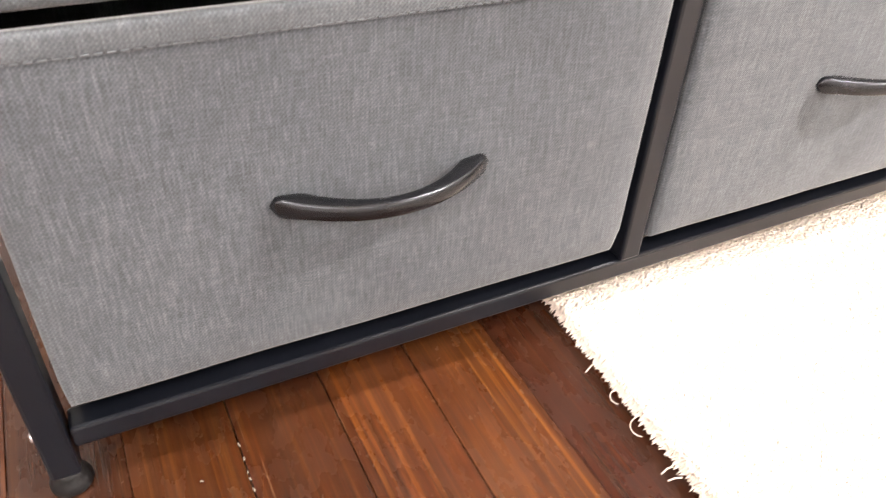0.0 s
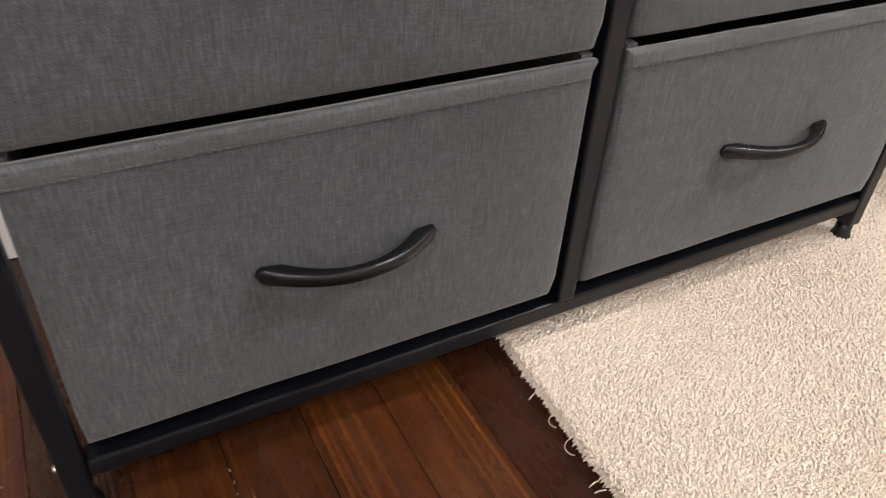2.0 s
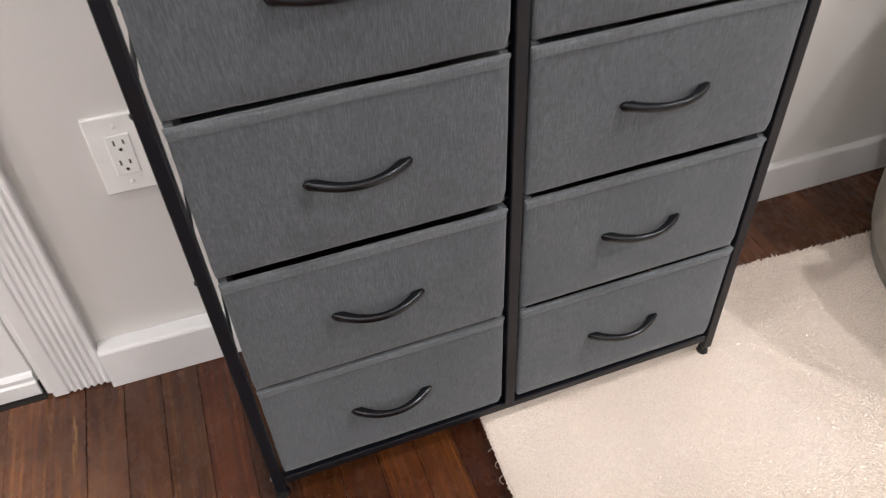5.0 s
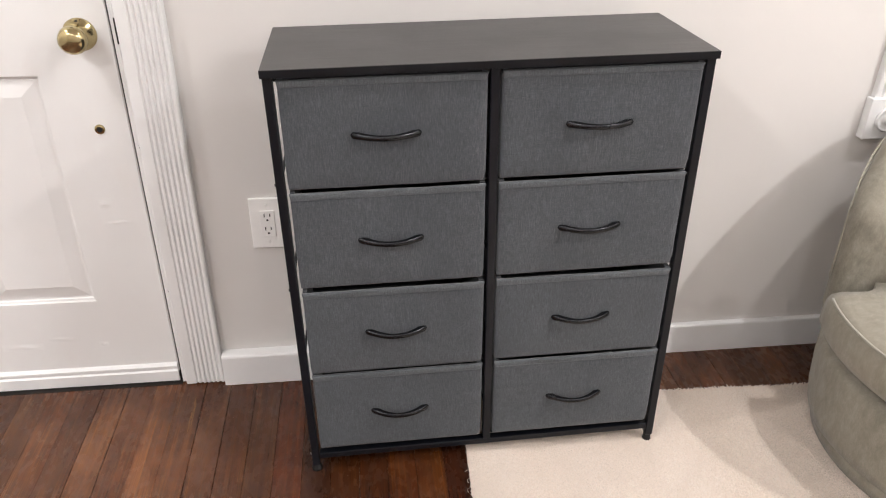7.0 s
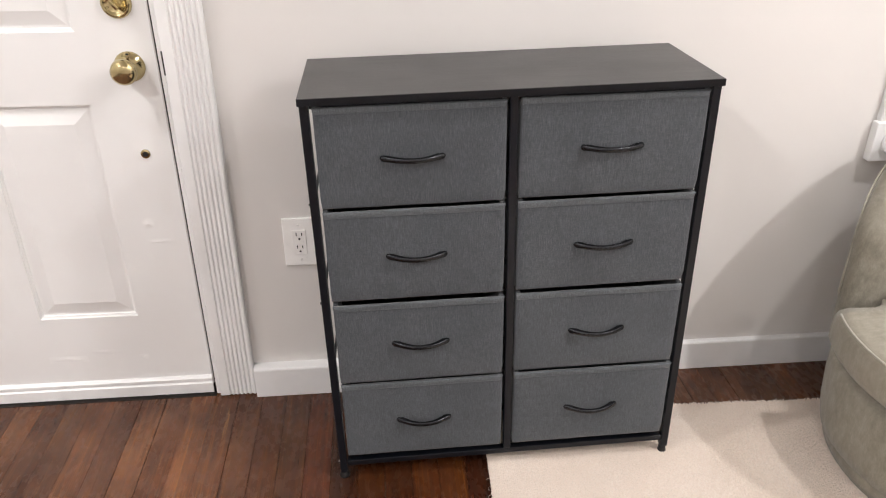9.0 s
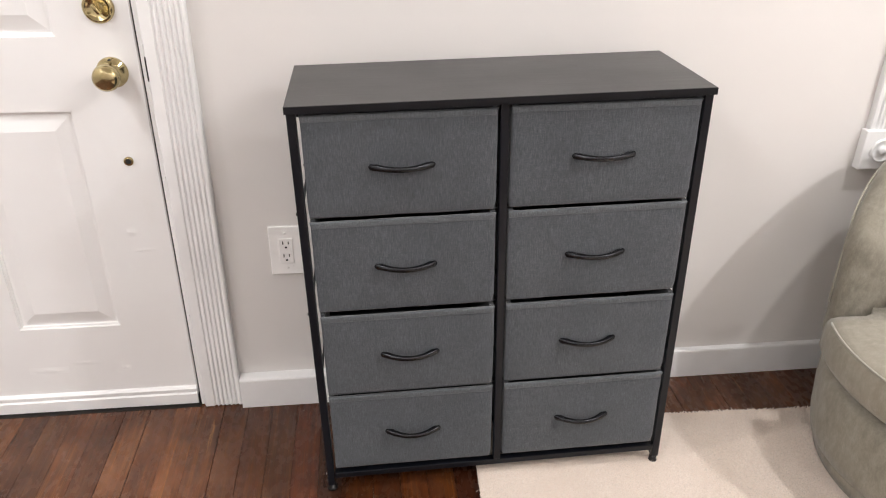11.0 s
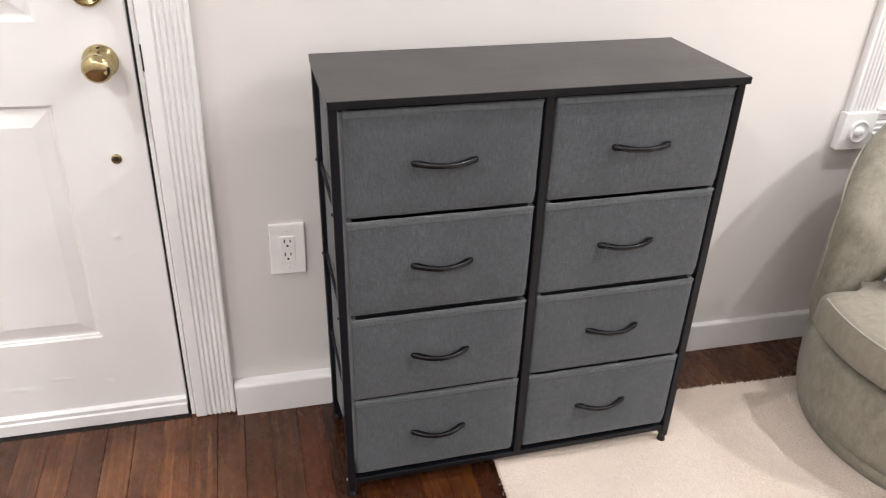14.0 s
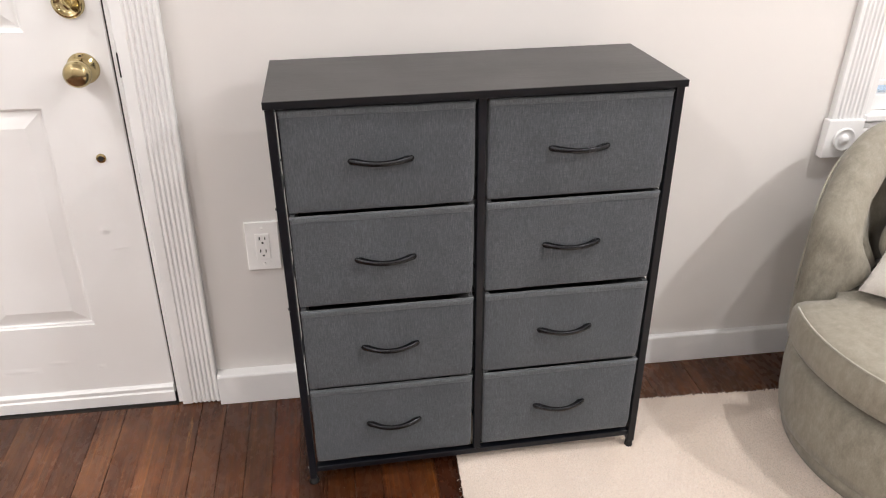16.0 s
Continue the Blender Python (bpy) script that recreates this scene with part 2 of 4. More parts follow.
BACKING = plain("cream_rug_backing", (0.78, 0.69, 0.60), 0.95, 0.15, 120, 0.5)
FLUFF = pile_material("white_fluffy_cover", (0.62, 0.58, 0.53), (0.74, 0.71, 0.66), (0.82, 0.79, 0.75))
BLIND = plain("white_window_blind", (0.82, 0.82, 0.82), 0.6, 0.04, 9)
SPLINTER = plain("bare_wood_scar", (0.32, 0.17, 0.07), 0.7, 0.3, 80)
LINT = plain("pale_lint", (0.25, 0.215, 0.175), 0.9, 0.3, 80)
n = Nodes("window_glass")
GLASS = n.done((0.9, 0.93, 0.95), 0.02)
n.b.inputs["Transmission Weight"].default_value = 1.0
n = Nodes("downlight_glow")
n.b.inputs["Emission Color"].default_value = (1.0, 0.92, 0.84, 1)
n.b.inputs["Emission Strength"].default_value = 12.0
GLOW = n.done((0.9, 0.9, 0.9), 0.5)


# ---- mesh helpers ----
def part(name, bm, material, parent=None, label="", smooth=False):
    me = bpy.data.meshes.new(name)
    bmesh.ops.recalc_face_normals(bm, faces=bm.faces)
    bm.to_mesh(me)
    bm.free()
    me.materials.append(material)
    if smooth:
        me.polygons.foreach_set("use_smooth", [True] * len(me.polygons))
    ob = new(name, me)
    if parent is not None:
        ob.parent = parent
    if label:
        tagged(ob, label)
    return ob


def shared(name, me, parent, m):
    ob = new(name, me)
    ob.parent = parent
    ob.matrix_basis = m
    return ob


def empty(name, m, label, category, group="", kind=""):
    ob = new(name)
    ob.matrix_world = m
    ob.empty_display_size = 0.05
    return tagged(ob, label, category, group, kind)


def bx(bm, x0, x1, y0, y1, z0, z1, bev=0.0, seg=2):
    m = Matrix.LocRotScale(((x0 + x1) / 2, (y0 + y1) / 2, (z0 + z1) / 2), None, (x1 - x0, y1 - y0, z1 - z0))
    vs = bmesh.ops.create_cube(bm, size=1.0, matrix=m)["verts"]
    if bev:
        es = list({e for v in vs for e in v.link_edges})
        bmesh.ops.bevel(bm, geom=es, offset=bev, segments=seg, profile=0.5, affect="EDGES")
    return bm


def box(*a, **k):
    return bx(bmesh.new(), *a, **k)


def lathe(profile, m=Matrix(), count=32, bm=None):
    """Spin (radius, height) pairs round z, closed at both ends."""
    bm = bm or bmesh.new()
    rings = []
    for r, h in profile:
        rings.append([bm.verts.new(m @ Vector((r * math.cos(2 * math.pi * k / count), r * math.sin(2 * math.pi * k / count), h))) for k in range(count)])
    for a, b in zip(rings, rings[1:]):
        for k in range(count):
            bm.faces.new((a[k], a[(k + 1) % count], b[(k + 1) % count], b[k]))
    bm.faces.new(rings[0])
    bm.faces.new(rings[-1])
    return bm


def tube(points, radius, count=8, closed=False, bm=None):
    bm = bm or bmesh.new()
    pts = [Vector(p) for p in points]
    rings = []
    for k, p in enumerate(pts):
        a = pts[k - 1] if k or closed else p
        b = pts[(k + 1) % len(pts)] if k + 1 < len(pts) or closed else p
        d = (b - a).normalized()
        side = d.cross(Vector((0.13, 0.31, 1))).normalized()
        up = side.cross(d)
        rings.append([bm.verts.new(p + radius * (math.cos(t) * side + math.sin(t) * up)) for t in (2 * math.pi * j / count for j in range(count))])
    pairs = list(zip(rings, rings[1:])) + ([(rings[-1], rings[0])] if closed else [])
    for a, b in pairs:
        for k in range(count):
            bm.faces.new((a[k], a[(k + 1) % count], b[(k + 1) % count], b[k]))
    if not closed:
        bm.faces.new(rings[0])
        bm.faces.new(rings[-1])
    return bm


def prism(outline, z0, z1, m=Matrix()):
    """Extrude an (x, y) outline from z0 to z1."""
    bm = bmesh.new()
    lo = [bm.verts.new(m @ Vector((x, y, z0))) for x, y in outline]
    hi = [bm.verts.new(m @ Vector((x, y, z1))) for x, y in outline]
    for k in range(len(outline)):
        j = (k + 1) % len(outline)
        bm.faces.new((lo[k], lo[j], hi[j], hi[k]))
    bm.faces.new(lo)
    bm.faces.new(hi)
    return bm


def structure(name, bm, material, label, smooth=False):
    return tagged(part(name, bm, material, None, label, smooth), category=name.split("_")[0], kind="structure")


# ---- room shell ----
WALL_Y = 0.360
X0, X1, Y0 = -2.3, 3.3, -3.9
DOOR_L, DOOR_R, DOOR_TOP = -1.262, -0.318, 2.06
WIN_L, WIN_R, WIN_B, WIN_T = 1.482, 2.36, 0.722, 2.02
bm = bmesh.new()
bx(bm, X0 - 0.12, DOOR_L, WALL_Y, WALL_Y + 0.14, -0.02, CEIL)
bx(bm, DOOR_L, DOOR_R, WALL_Y, WALL_Y + 0.14, DOOR_TOP, CEIL)
bx(bm, DOOR_R, WIN_L, WALL_Y, WALL_Y + 0.14, -0.02, CEIL)
bx(bm, WIN_L, WIN_R, WALL_Y, WALL_Y + 0.14, -0.02, WIN_B)
bx(bm, WIN_L, WIN_R, WALL_Y, WALL_Y + 0.14, WIN_T, CEIL)
bx(bm, WIN_R, X1 + 0.12, WALL_Y, WALL_Y + 0.14, -0.02, CEIL)
structure("wall_north", bm, WALL, "warm white painted plaster wall behind the dresser")
structure("wall_south", box(X0 - 0.12, X1 + 0.12, Y0 - 0.12, Y0, -0.02, CEIL), WALL, "warm white painted plaster wall")
structure("wall_west", box(X0 - 0.12, X0, Y0, WALL_Y, -0.02, CEIL), WALL, "warm white painted plaster wall")
structure("wall_east", box(X1, X1 + 0.12, Y0, WALL_Y, -0.02, CEIL), WALL, "warm white painted plaster wall")
structure("ceiling", box(X0 - 0.12, X1 + 0.12, Y0 - 0.12, WALL_Y + 0.14, CEIL, CEIL + 0.1), CEILING, "flat white painted ceiling")
floor = structure("floor", box(X0 - 0.12, X1 + 0.12, Y0 - 0.12, WALL_Y + 0.14, -0.06, -0.019), GAP, "old dark brown stained narrow plank floor")

# the last two, added as fill, get the same unseen housings
for lx, ly, watts in LAMPS:
    light = empty("ceiling_light", pose(lx, ly, CEIL), "unseen white round recessed ceiling downlight, switched on", "ceiling light", "recessed ceiling lights")
    part("trim_ring", lathe([(0.098, 0.0), (0.098, -0.004), (0.09, -0.008), (0.07, -0.008), (0.068, -0.001), (0.068, 0.0)], count=40), TRIM, light, smooth=True)
    part("diffuser", lathe([(0.067, -0.0005), (0.067, -0.003), (0.0665, -0.0035)], count=40), GLOW, light)


def baseboard(name, x0, x1, front):
    """A square-topped board with a small eased edge."""
    return structure(name, prism([(front, 0.001), (front, 0.087), (front + 0.002, 0.0912), (front + 0.006, 0.0925), (WALL_Y - 0.0005, 0.0925), (WALL_Y - 0.0005, 0.001)], x0, x1,
                                 Matrix(((0, 0, 1, 0), (1, 0, 0, 0), (0, 1, 0, 0), (0, 0, 0, 1)))), TRIM, "plain white painted baseboard")


baseboard("baseboard_1", -0.215, 0.40, 0.326)
baseboard("baseboard_2", 0.40, X1, 0.343)
baseboard("baseboard_3", X0, DOOR_L - 0.10, 0.333)


# ---- fluted casings ----
def fluted(x0, x1, front, back, flutes=6, rim=0.009, depth=0.0045, flat=0.0):
    """Outline, in x and y, of a casing whose face has round flutes."""
    out = [(x0, back), (x0, front + 0.003), (x0 + 0.003, front)]
    pitch = (x1 - x0 - 2 * rim - flat) / flutes
    for k in range(flutes):
        a = x0 + rim + flat + k * pitch + pitch * 0.14
        w = pitch * 0.72
        out.append((a, front))
        for j in range(1, 6):
            out.append((a + w * j / 6, front + depth * math.sin(math.pi * j / 6)))
        out.append((a + w, front))
    return out + [(x1 - 0.003, front), (x1, front + 0.003), (x1, back)]


structure("trim_1", prism(fluted(-0.316, -0.218, 0.338, WALL_Y - 0.0005, 6, 0.006, 0.0045, 0.018), 0.004, 2.12), TRIM, "white painted fluted door casing")
structure("trim_2", prism(fluted(DOOR_L - 0.098, DOOR_L, 0.338, WALL_Y - 0.0005), 0.004, 2.12), TRIM, "white painted fluted door casing")
structure("trim_3", prism(fluted(DOOR_TOP, DOOR_TOP + 0.098, 0.338, WALL_Y - 0.0005), DOOR_L, -0.3165,
                          Matrix(((0, 0, 1, 0), (0, 1, 0, 0), (1, 0, 0, 0), (0, 0, 0, 1)))), TRIM, "white painted fluted door head casing")
structure("trim_4", box(-0.3275, -0.3185, 0.352, WALL_Y + 0.13, 0.002, DOOR_TOP, bev=0.001), TRIM, "white painted door jamb")
structure("trim_6", box(DOOR_L, -0.3285, 0.3435, 0.356, -0.017, 0.0008, bev=0.0004), GAP, "thin black strip at the door foot")
structure("trim_5", box(DOOR_L, -0.3285, 0.3565, 0.46, -0.018, 0.0025, bev=0.001), FLAT_BLACK, "dark worn door threshold")
# chips and old paint drips along the jamb edge
for cz in (0.962, 0.868, 0.665, 0.29):
    chip = box(-0.3172, -0.3148, 0.3362, 0.3390, cz, cz + random.uniform(0.004, 0.012), bev=0.0008)
    tagged(part("paint_chip", chip, TRIM, bpy.data.objects["trim_1"], smooth=True))
part("strike_notch", box(-0.3168, -0.3135, 0.3375, 0.345, 0.892, 0.945, bev=0.001), FLAT_BLACK, bpy.data.objects["trim_1"], "dark latch strike notch")


# ---- entry door ----
def panel_rings(bm, x0, x1, z0, z1, y, steps):
    """A moulded door panel: nested rectangles, each (inset, depth)."""
    loops = []
    for inset, dy in steps:
        loops.append([bm.verts.new((x, y + dy, z)) for x, z in ((x0 + inset, z0 + inset), (x1 - inset, z0 + inset), (x1 - inset, z1 - inset), (x0 + inset, z1 - inset))])
    for a, b in zip(loops, loops[1:]):
        for k in range(4):
            bm.faces.new((a[k], a[(k + 1) % 4], b[(k + 1) % 4], b[k]))
    bm.faces.new(loops[-1])


DX0, DX1, DY, DZ0, DZ1 = -1.25, -0.3350, 0.366, 0.012, 2.045
PANELS_X = ((-1.09, -0.845), (-0.743, -0.498))
PANELS_Z = ((0.258, 0.822), (0.984, 1.64), (1.74, 1.92))
bm = bmesh.new()
xs = sorted({DX0, DX1, *(v for p in PANELS_X for v in p)})
zs = sorted({DZ0, DZ1, *(v for p in PANELS_Z for v in p)})
for xa, xb in zip(xs, xs[1:]):
    for za, zb in zip(zs, zs[1:]):
        if (xa, xb) in PANELS_X and (za, zb) in PANELS_Z:
            panel_rings(bm, xa, xb, za, zb, DY, [(0, 0), (0.0012, 0.006), (0.006, 0.0068), (0.008, 0.0098), (0.013, 0.0098), (0.043, 0.0018), (0.045, 0.0012)])
        else:
            bm.faces.new([bm.verts.new((x, DY, z)) for x, z in ((xa, za), (xb, za), (xb, zb), (xa, zb))])
bmesh.ops.remove_doubles(bm, verts=bm.verts, dist=1e-5)
rim = [e for e in bm.edges if e.is_boundary]
made = bmesh.ops.extrude_edge_only(bm, edges=rim)["geom"]
bmesh.ops.translate(bm, verts=[v for v in made if isinstance(v, bmesh.types.BMVert)], vec=(0, 0.042, 0))
bmesh.ops.bevel(bm, geom=[e for e in bm.edges if all(abs(v.co.x - DX1) < 1e-4 and abs(v.co.y - DY) < 1e-4 for v in e.verts)], offset=0.002, segments=2, affect="EDGES")
door = empty("door_1", pose(0, 0, 0), "white painted six-panel entry door, closed and scuffed", "door", kind="structure")
part("leaf", bm, DOORWHITE, door)
# black filler stands in for the deep shade of the door gap
part("weather_seal", box(DX1 + 0.0006, -0.3280, DY + 0.003, DY + 0.038, 0.004, DZ1), FLAT_BLACK, door, "black filler that darkens the door gap")
sweep = prism([(0.357, 0.003), (0.354, 0.0055), (0.354, 0.036), (0.359, 0.039), (0.359, 0.044), (0.3565, 0.046), (0.3565, 0.051), (0.361, 0.056), (0.3658, 0.058), (0.3658, 0.003)], DX0, DX1 - 0.001,
              Matrix(((0, 0, 1, 0), (1, 0, 0, 0), (0, 1, 0, 0), (0, 0, 0, 1))))
part("door_sweep", sweep, TRIM, door, "white moulded weather strip along the door foot")
part("sweep_bracket", box(DX1 - 0.004, DX1 + 0.004, 0.361, 0.372, 0.0045, 0.028, bev=0.001), GUN, door)
# dents in the sheet steel: soft, flat-edged swellings and creases
def dent(x, z, wide, high, rise):
    bm = bmesh.new()
    grid = []
    for k in range(15):
        row = []
        for j in range(15):
            u, v = j / 7 - 1, k / 7 - 1
            swell = max(0.0, 1 - u * u - v * v) ** 2 * (0.7 + 0.6 * noise.noise((u * 2 + x * 40, v * 2, z * 30)))
            row.append(bm.verts.new((x + wide * u, DY - 0.0001 - rise * swell, z + high * v)))
        grid.append(row)
    for a, b in zip(grid, grid[1:]):
        for k in range(14):
            bm.faces.new((a[k], a[k + 1], b[k + 1], b[k]))
    return part("dent", bm, DOORWHITE, door, smooth=True)


for spot in ((-0.425, 0.522, 0.016, 0.014, 0.0022), (-0.400, 0.472, 0.034, 0.007, 0.0012), (-0.505, 0.128, 0.012, 0.009, 0.0012), (-0.70, 0.131, 0.05, 0.010, 0.0014), (-0.60, 0.150, 0.04, 0.008, 0.0011)):
    dent(*spot)
OUT = Matrix.Rotation(radians(90), 4, "X")
knob = part("door_knob", lathe([(0.0335, 0.0002), (0.0335, 0.0025), (0.0315, 0.005), (0.0265, 0.010), (0.0205, 0.017), (0.0160, 0.025), (0.0148, 0.031), (0.0215, 0.0345), (0.0272, 0.042), (0.0285, 0.050), (0.0268, 0.058), (0.021, 0.0645), (0.012, 0.0675), (0.004, 0.068)],
                                Matrix.Translation((-0.395, DY, 0.907)) @ OUT, 40), BRASS, door, "polished brass round door knob", True)
part("rosette_rivet", lathe([(0.0042, 0.004), (0.0042, 0.0085), (0.003, 0.0095)], Matrix.Translation((-0.395, DY, 0.933)) @ OUT, 12), DARKHOLE, knob)
bolt = part("deadbolt", lathe([(0.0325, 0.0002), (0.0325, 0.004), (0.030, 0.009), (0.026, 0.0115), (0.025, 0.0115), (0.0245, 0.010), (0.01, 0.010)], Matrix.Translation((-0.398, DY, 1.043)) @ OUT, 40), BRASS, door, "brass deadbolt with thumb turn", True)
turn = box(-0.012, 0.012, -0.026, -0.009, -0.0045, 0.0045, bev=0.003)
bmesh.ops.transform(turn, matrix=Matrix.Translation((-0.398, DY, 1.043)) @ Matrix.Rotation(radians(58), 4, "Y"), verts=turn.verts)
part("thumb_turn", turn, BRASS, bolt, smooth=True)
for sx, sz in ((0.017, 0.008), (-0.017, -0.008)):
    part("screw", lathe([(0.003, 0.009), (0.003, 0.0118), (0.002, 0.0124)], Matrix.Translation((-0.398 + sx, DY, 1.043 + sz)) @ OUT, 12), BRASS, bolt)
part("brass_plug", lathe([(0.011, 0.0002), (0.0108, 0.003), (0.009, 0.0042), (0.004, 0.0036)], Matrix.Translation((-0.398, DY, 0.702)) @ OUT, 24), BRASS, door, "small tarnished brass plug in the door", True)
part("plug_hole", lathe([(0.0062, 0.0036), (0.0060, 0.0046)], Matrix.Translation((-0.398, DY, 0.702)) @ OUT, 18), DARKHOLE, door)

# ---- window ----
window = empty("window_1", pose(0, 0, 0), "white painted sash window with a lowered white blind", "window", kind="structure")
part("casing", prism(fluted(1.394, 1.484, 0.342, WALL_Y - 0.0005), 0.734, 2.12), TRIM, window, "white fluted window casing")
part("casing", prism(fluted(WIN_R, WIN_R + 0.09, 0.342, WALL_Y - 0.0005), 0.734, 2.12), TRIM, window)
FLAT = Matrix(((0, 0, 1, 0), (0, 1, 0, 0), (1, 0, 0, 0), (0, 0, 0, 1)))
part("apron", prism(fluted(0.640, 0.724, 0.344, WALL_Y - 0.0005, 4, 0.012), 1.4865, WIN_R, FLAT), TRIM, window, "white fluted window apron")
block = part("corner_block", box(1.384, 1.486, 0.334, WALL_Y - 0.0005, 0.631, 0.7335, bev=0.0025), TRIM, window, "white corner block with turned rosette")
part("rosette", lathe([(0.031, -0.001), (0.031, 0.003), (0.029, 0.0065), (0.0265, 0.006), (0.0235, 0.001), (0.0155, 0.001), (0.0125, 0.0015), (0.0115, 0.006), (0.008, 0.0095), (0.003, 0.0105)],
                      Matrix.Translation((1.436, 0.334, 0.682)) @ OUT, 40), TRIM, block, smooth=True)
part("window_sill", box(1.4865, WIN_R - 0.002, 0.336, WALL_Y + 0.08, 0.7245, 0.742, bev=0.003), TRIM, window)
part("window_frame", box(1.4845, 1.506, 0.350, 0.44, 0.7425, WIN_T - 0.001, bev=0.002), TRIM, window)
part("bottom_rail", box(1.507, WIN_R - 0.002, 0.376, 0.41, 0.7425, 0.787, bev=0.004), TRIM, window)
part("pane", box(1.507, WIN_R - 0.002, 0.392, 0.395, 0.7875, WIN_T - 0.002), GLASS, window).visible_shadow = False
for k in range(26):
    z = 0.828 + k * 0.045
    part("blind_slat", box(1.512, WIN_R - 0.006, 0.3705, 0.3745, z, z + 0.0435, bev=0.0012), BLIND, window)
part("blind_rail", box(1.510, WIN_R - 0.004, 0.366, 0.3785, 0.812, 0.8275, bev=0.003), BLIND, window)


# ---- wall outlet ----
outlet = empty("wall_outlet", pose(-0.0615, WALL_Y, 0.460), "white double wall socket in an oversize white plate", "wall outlet")
part("plate", box(-0.0405, 0.0405, -0.0078, -0.0004, -0.066, 0.066, bev=0.0022, seg=3), PLASTIC, outlet)
part("insert", box(-0.0172, 0.0172, -0.0094, -0.0070, -0.0345, 0.0345, bev=0.0012), PLASTIC, outlet)
for sz in (0.0175, -0.0175):
    part("slot", box(-0.0078, -0.0054, -0.0099, -0.0093, sz + 0.0005, sz + 0.0095), DARKHOLE, outlet)
    part("slot", box(0.0054, 0.0078, -0.0099, -0.0093, sz + 0.001, sz + 0.0085), DARKHOLE, outlet)
    part("ground_hole", lathe([(0.0027, 0.0093), (0.0027, 0.0099)], Matrix.Translation((0, 0, sz - 0.0075)) @ OUT, 14), DARKHOLE, outlet)
for sz in (0.0485, -0.0485):
    part("screw", lathe([(0.0033, 0.0077), (0.0033, 0.0084), (0.0022, 0.0090)], Matrix.Translation((0, 0, sz)) @ OUT, 14), PLASTIC, outlet, smooth=True)
part("pry_notch", box(-0.0412, -0.0404, -0.004, -0.001, 0.030, 0.036), DARKHOLE, outlet)

# ---- dresser: right-hand feet stand on the rug, so it leans a little ----
LEAN = 1.32
dresser_pose = pose(0.022, 0, 0, 0, -LEAN, 0)
dresser = empty("dresser", dresser_pose, "charcoal fabric dresser with eight drawers in a black steel frame", "dresser")
DEPTH0, DEPTH1 = -0.012, 0.290
part("edge_band", box(0.0, 0.800, DEPTH0 - 0.0012, DEPTH0 - 0.0001, 0.9194, 0.9331, bev=0.0004), EDGE, dresser, "black woodgrain edge banding")
part("top_board", box(0.0, 0.800, DEPTH0, DEPTH1, 0.9192, 0.9335, bev=0.0012), BOARD, dresser, "dark charcoal woodgrain top board")


def post(x0, x1, y0, y1, z0, z1):
    return part("post", box(x0, x1, y0, y1, z0, z1, bev=0.0022), STEEL, dresser)


LEGS = [(0.0018, 0.0185), (0.7830, 0.8005)]
for xa, xb in LEGS:
    for ya, yb in ((0.0, 0.021), (0.262, 0.283)):
        leg = post(xa, xb, ya, yb, 0.016, 0.9190)
        cx, cy = (xa + xb) / 2, (ya + yb) / 2
        sunk, wide = (0.0, 1.0) if xa < 0.4 else (-0.005, 0.88)
        part("foot", lathe([(0.0116 * wide, sunk), (0.0122 * wide, 0.001 + sunk), (0.0120 * wide, 0.0045 + sunk), (0.0106 * wide, 0.0075 + sunk), (0.0088, 0.0105 + sunk), (0.0084, 0.0162)], Matrix.Translation((cx, cy, 0)), 28), RUBBER, leg, "black plastic levelling foot", True)
    outer = xa - 0.0008 if xa < 0.4 else xb + 0.0008
    for ya in (0.0105, 0.2725):
        for sz in (0.0465, 0.487, 0.715):
            m = Matrix.Translation((outer, ya, sz)) @ Matrix.Rotation(radians(90), 4, "Y")
            part("screw", lathe([(0.0032, -0.0012), (0.0032, 0.0012), (0.002, 0.002)] if xa > 0.4 else [(0.002, -0.002), (0.0032, -0.0012), (0.0032, 0.0012)], m, 12), SILVER if sz < 0.1 and ya < 0.1 else RUBBER, dresser)
    # side frame rails and thin drawer runners
    inner = 0.0225 if xa < 0.4 else -0.0225
    part("side_rail", box(xa + inner, xb + inner - 0.004, 0.0196, 0.2634, 0.0355, 0.0500, bev=0.0015), STEEL, dresser)
    for rz in (0.279, 0.4905, 0.7045):
        part("runner", box(xa + 0.004, xa + 0.009, 0.0212, 0.2618, rz, rz + 0.0025, bev=0.0008) if xa < 0.4 else box(xb - 0.009, xb - 0.004, 0.0212, 0.2618, rz, rz + 0.0025, bev=0.0008), STEEL, dresser)
        part("runner", box(xa + 0.0052, xb - 0.0072, 0.0212, 0.2618, rz + 0.009, rz + 0.0112, bev=0.0008), STEEL, dresser)
for rz in (0.279, 0.4905, 0.7045):
    for sx in (0.3795, 0.4105):
        part("runner", box(sx, sx + 0.013, 0.010, 0.2618, rz - 0.001, rz + 0.0015), STEEL, dresser)
post(0.3930, 0.4100, 0.0, 0.017, 0.0522, 0.9190)
post(0.3930, 0.4100, 0.266, 0.283, 0.0522, 0.9190)
for ya, yb in ((0.0015, 0.0195), (0.2635, 0.2815)):
    part("bottom_rail", box(0.0196, 0.7834, ya, yb, 0.0362, 0.0520, bev=0.0022), STEEL, dresser)
    part("top_rail", box(0.0196, 0.3929, ya + 0.004, yb, 0.908, 0.9190, bev=0.0015), STEEL, dresser)
    part("top_rail", box(0.4101, 0.7834, ya + 0.004, yb, 0.908, 0.9190, bev=0.0015), STEEL, dresser)
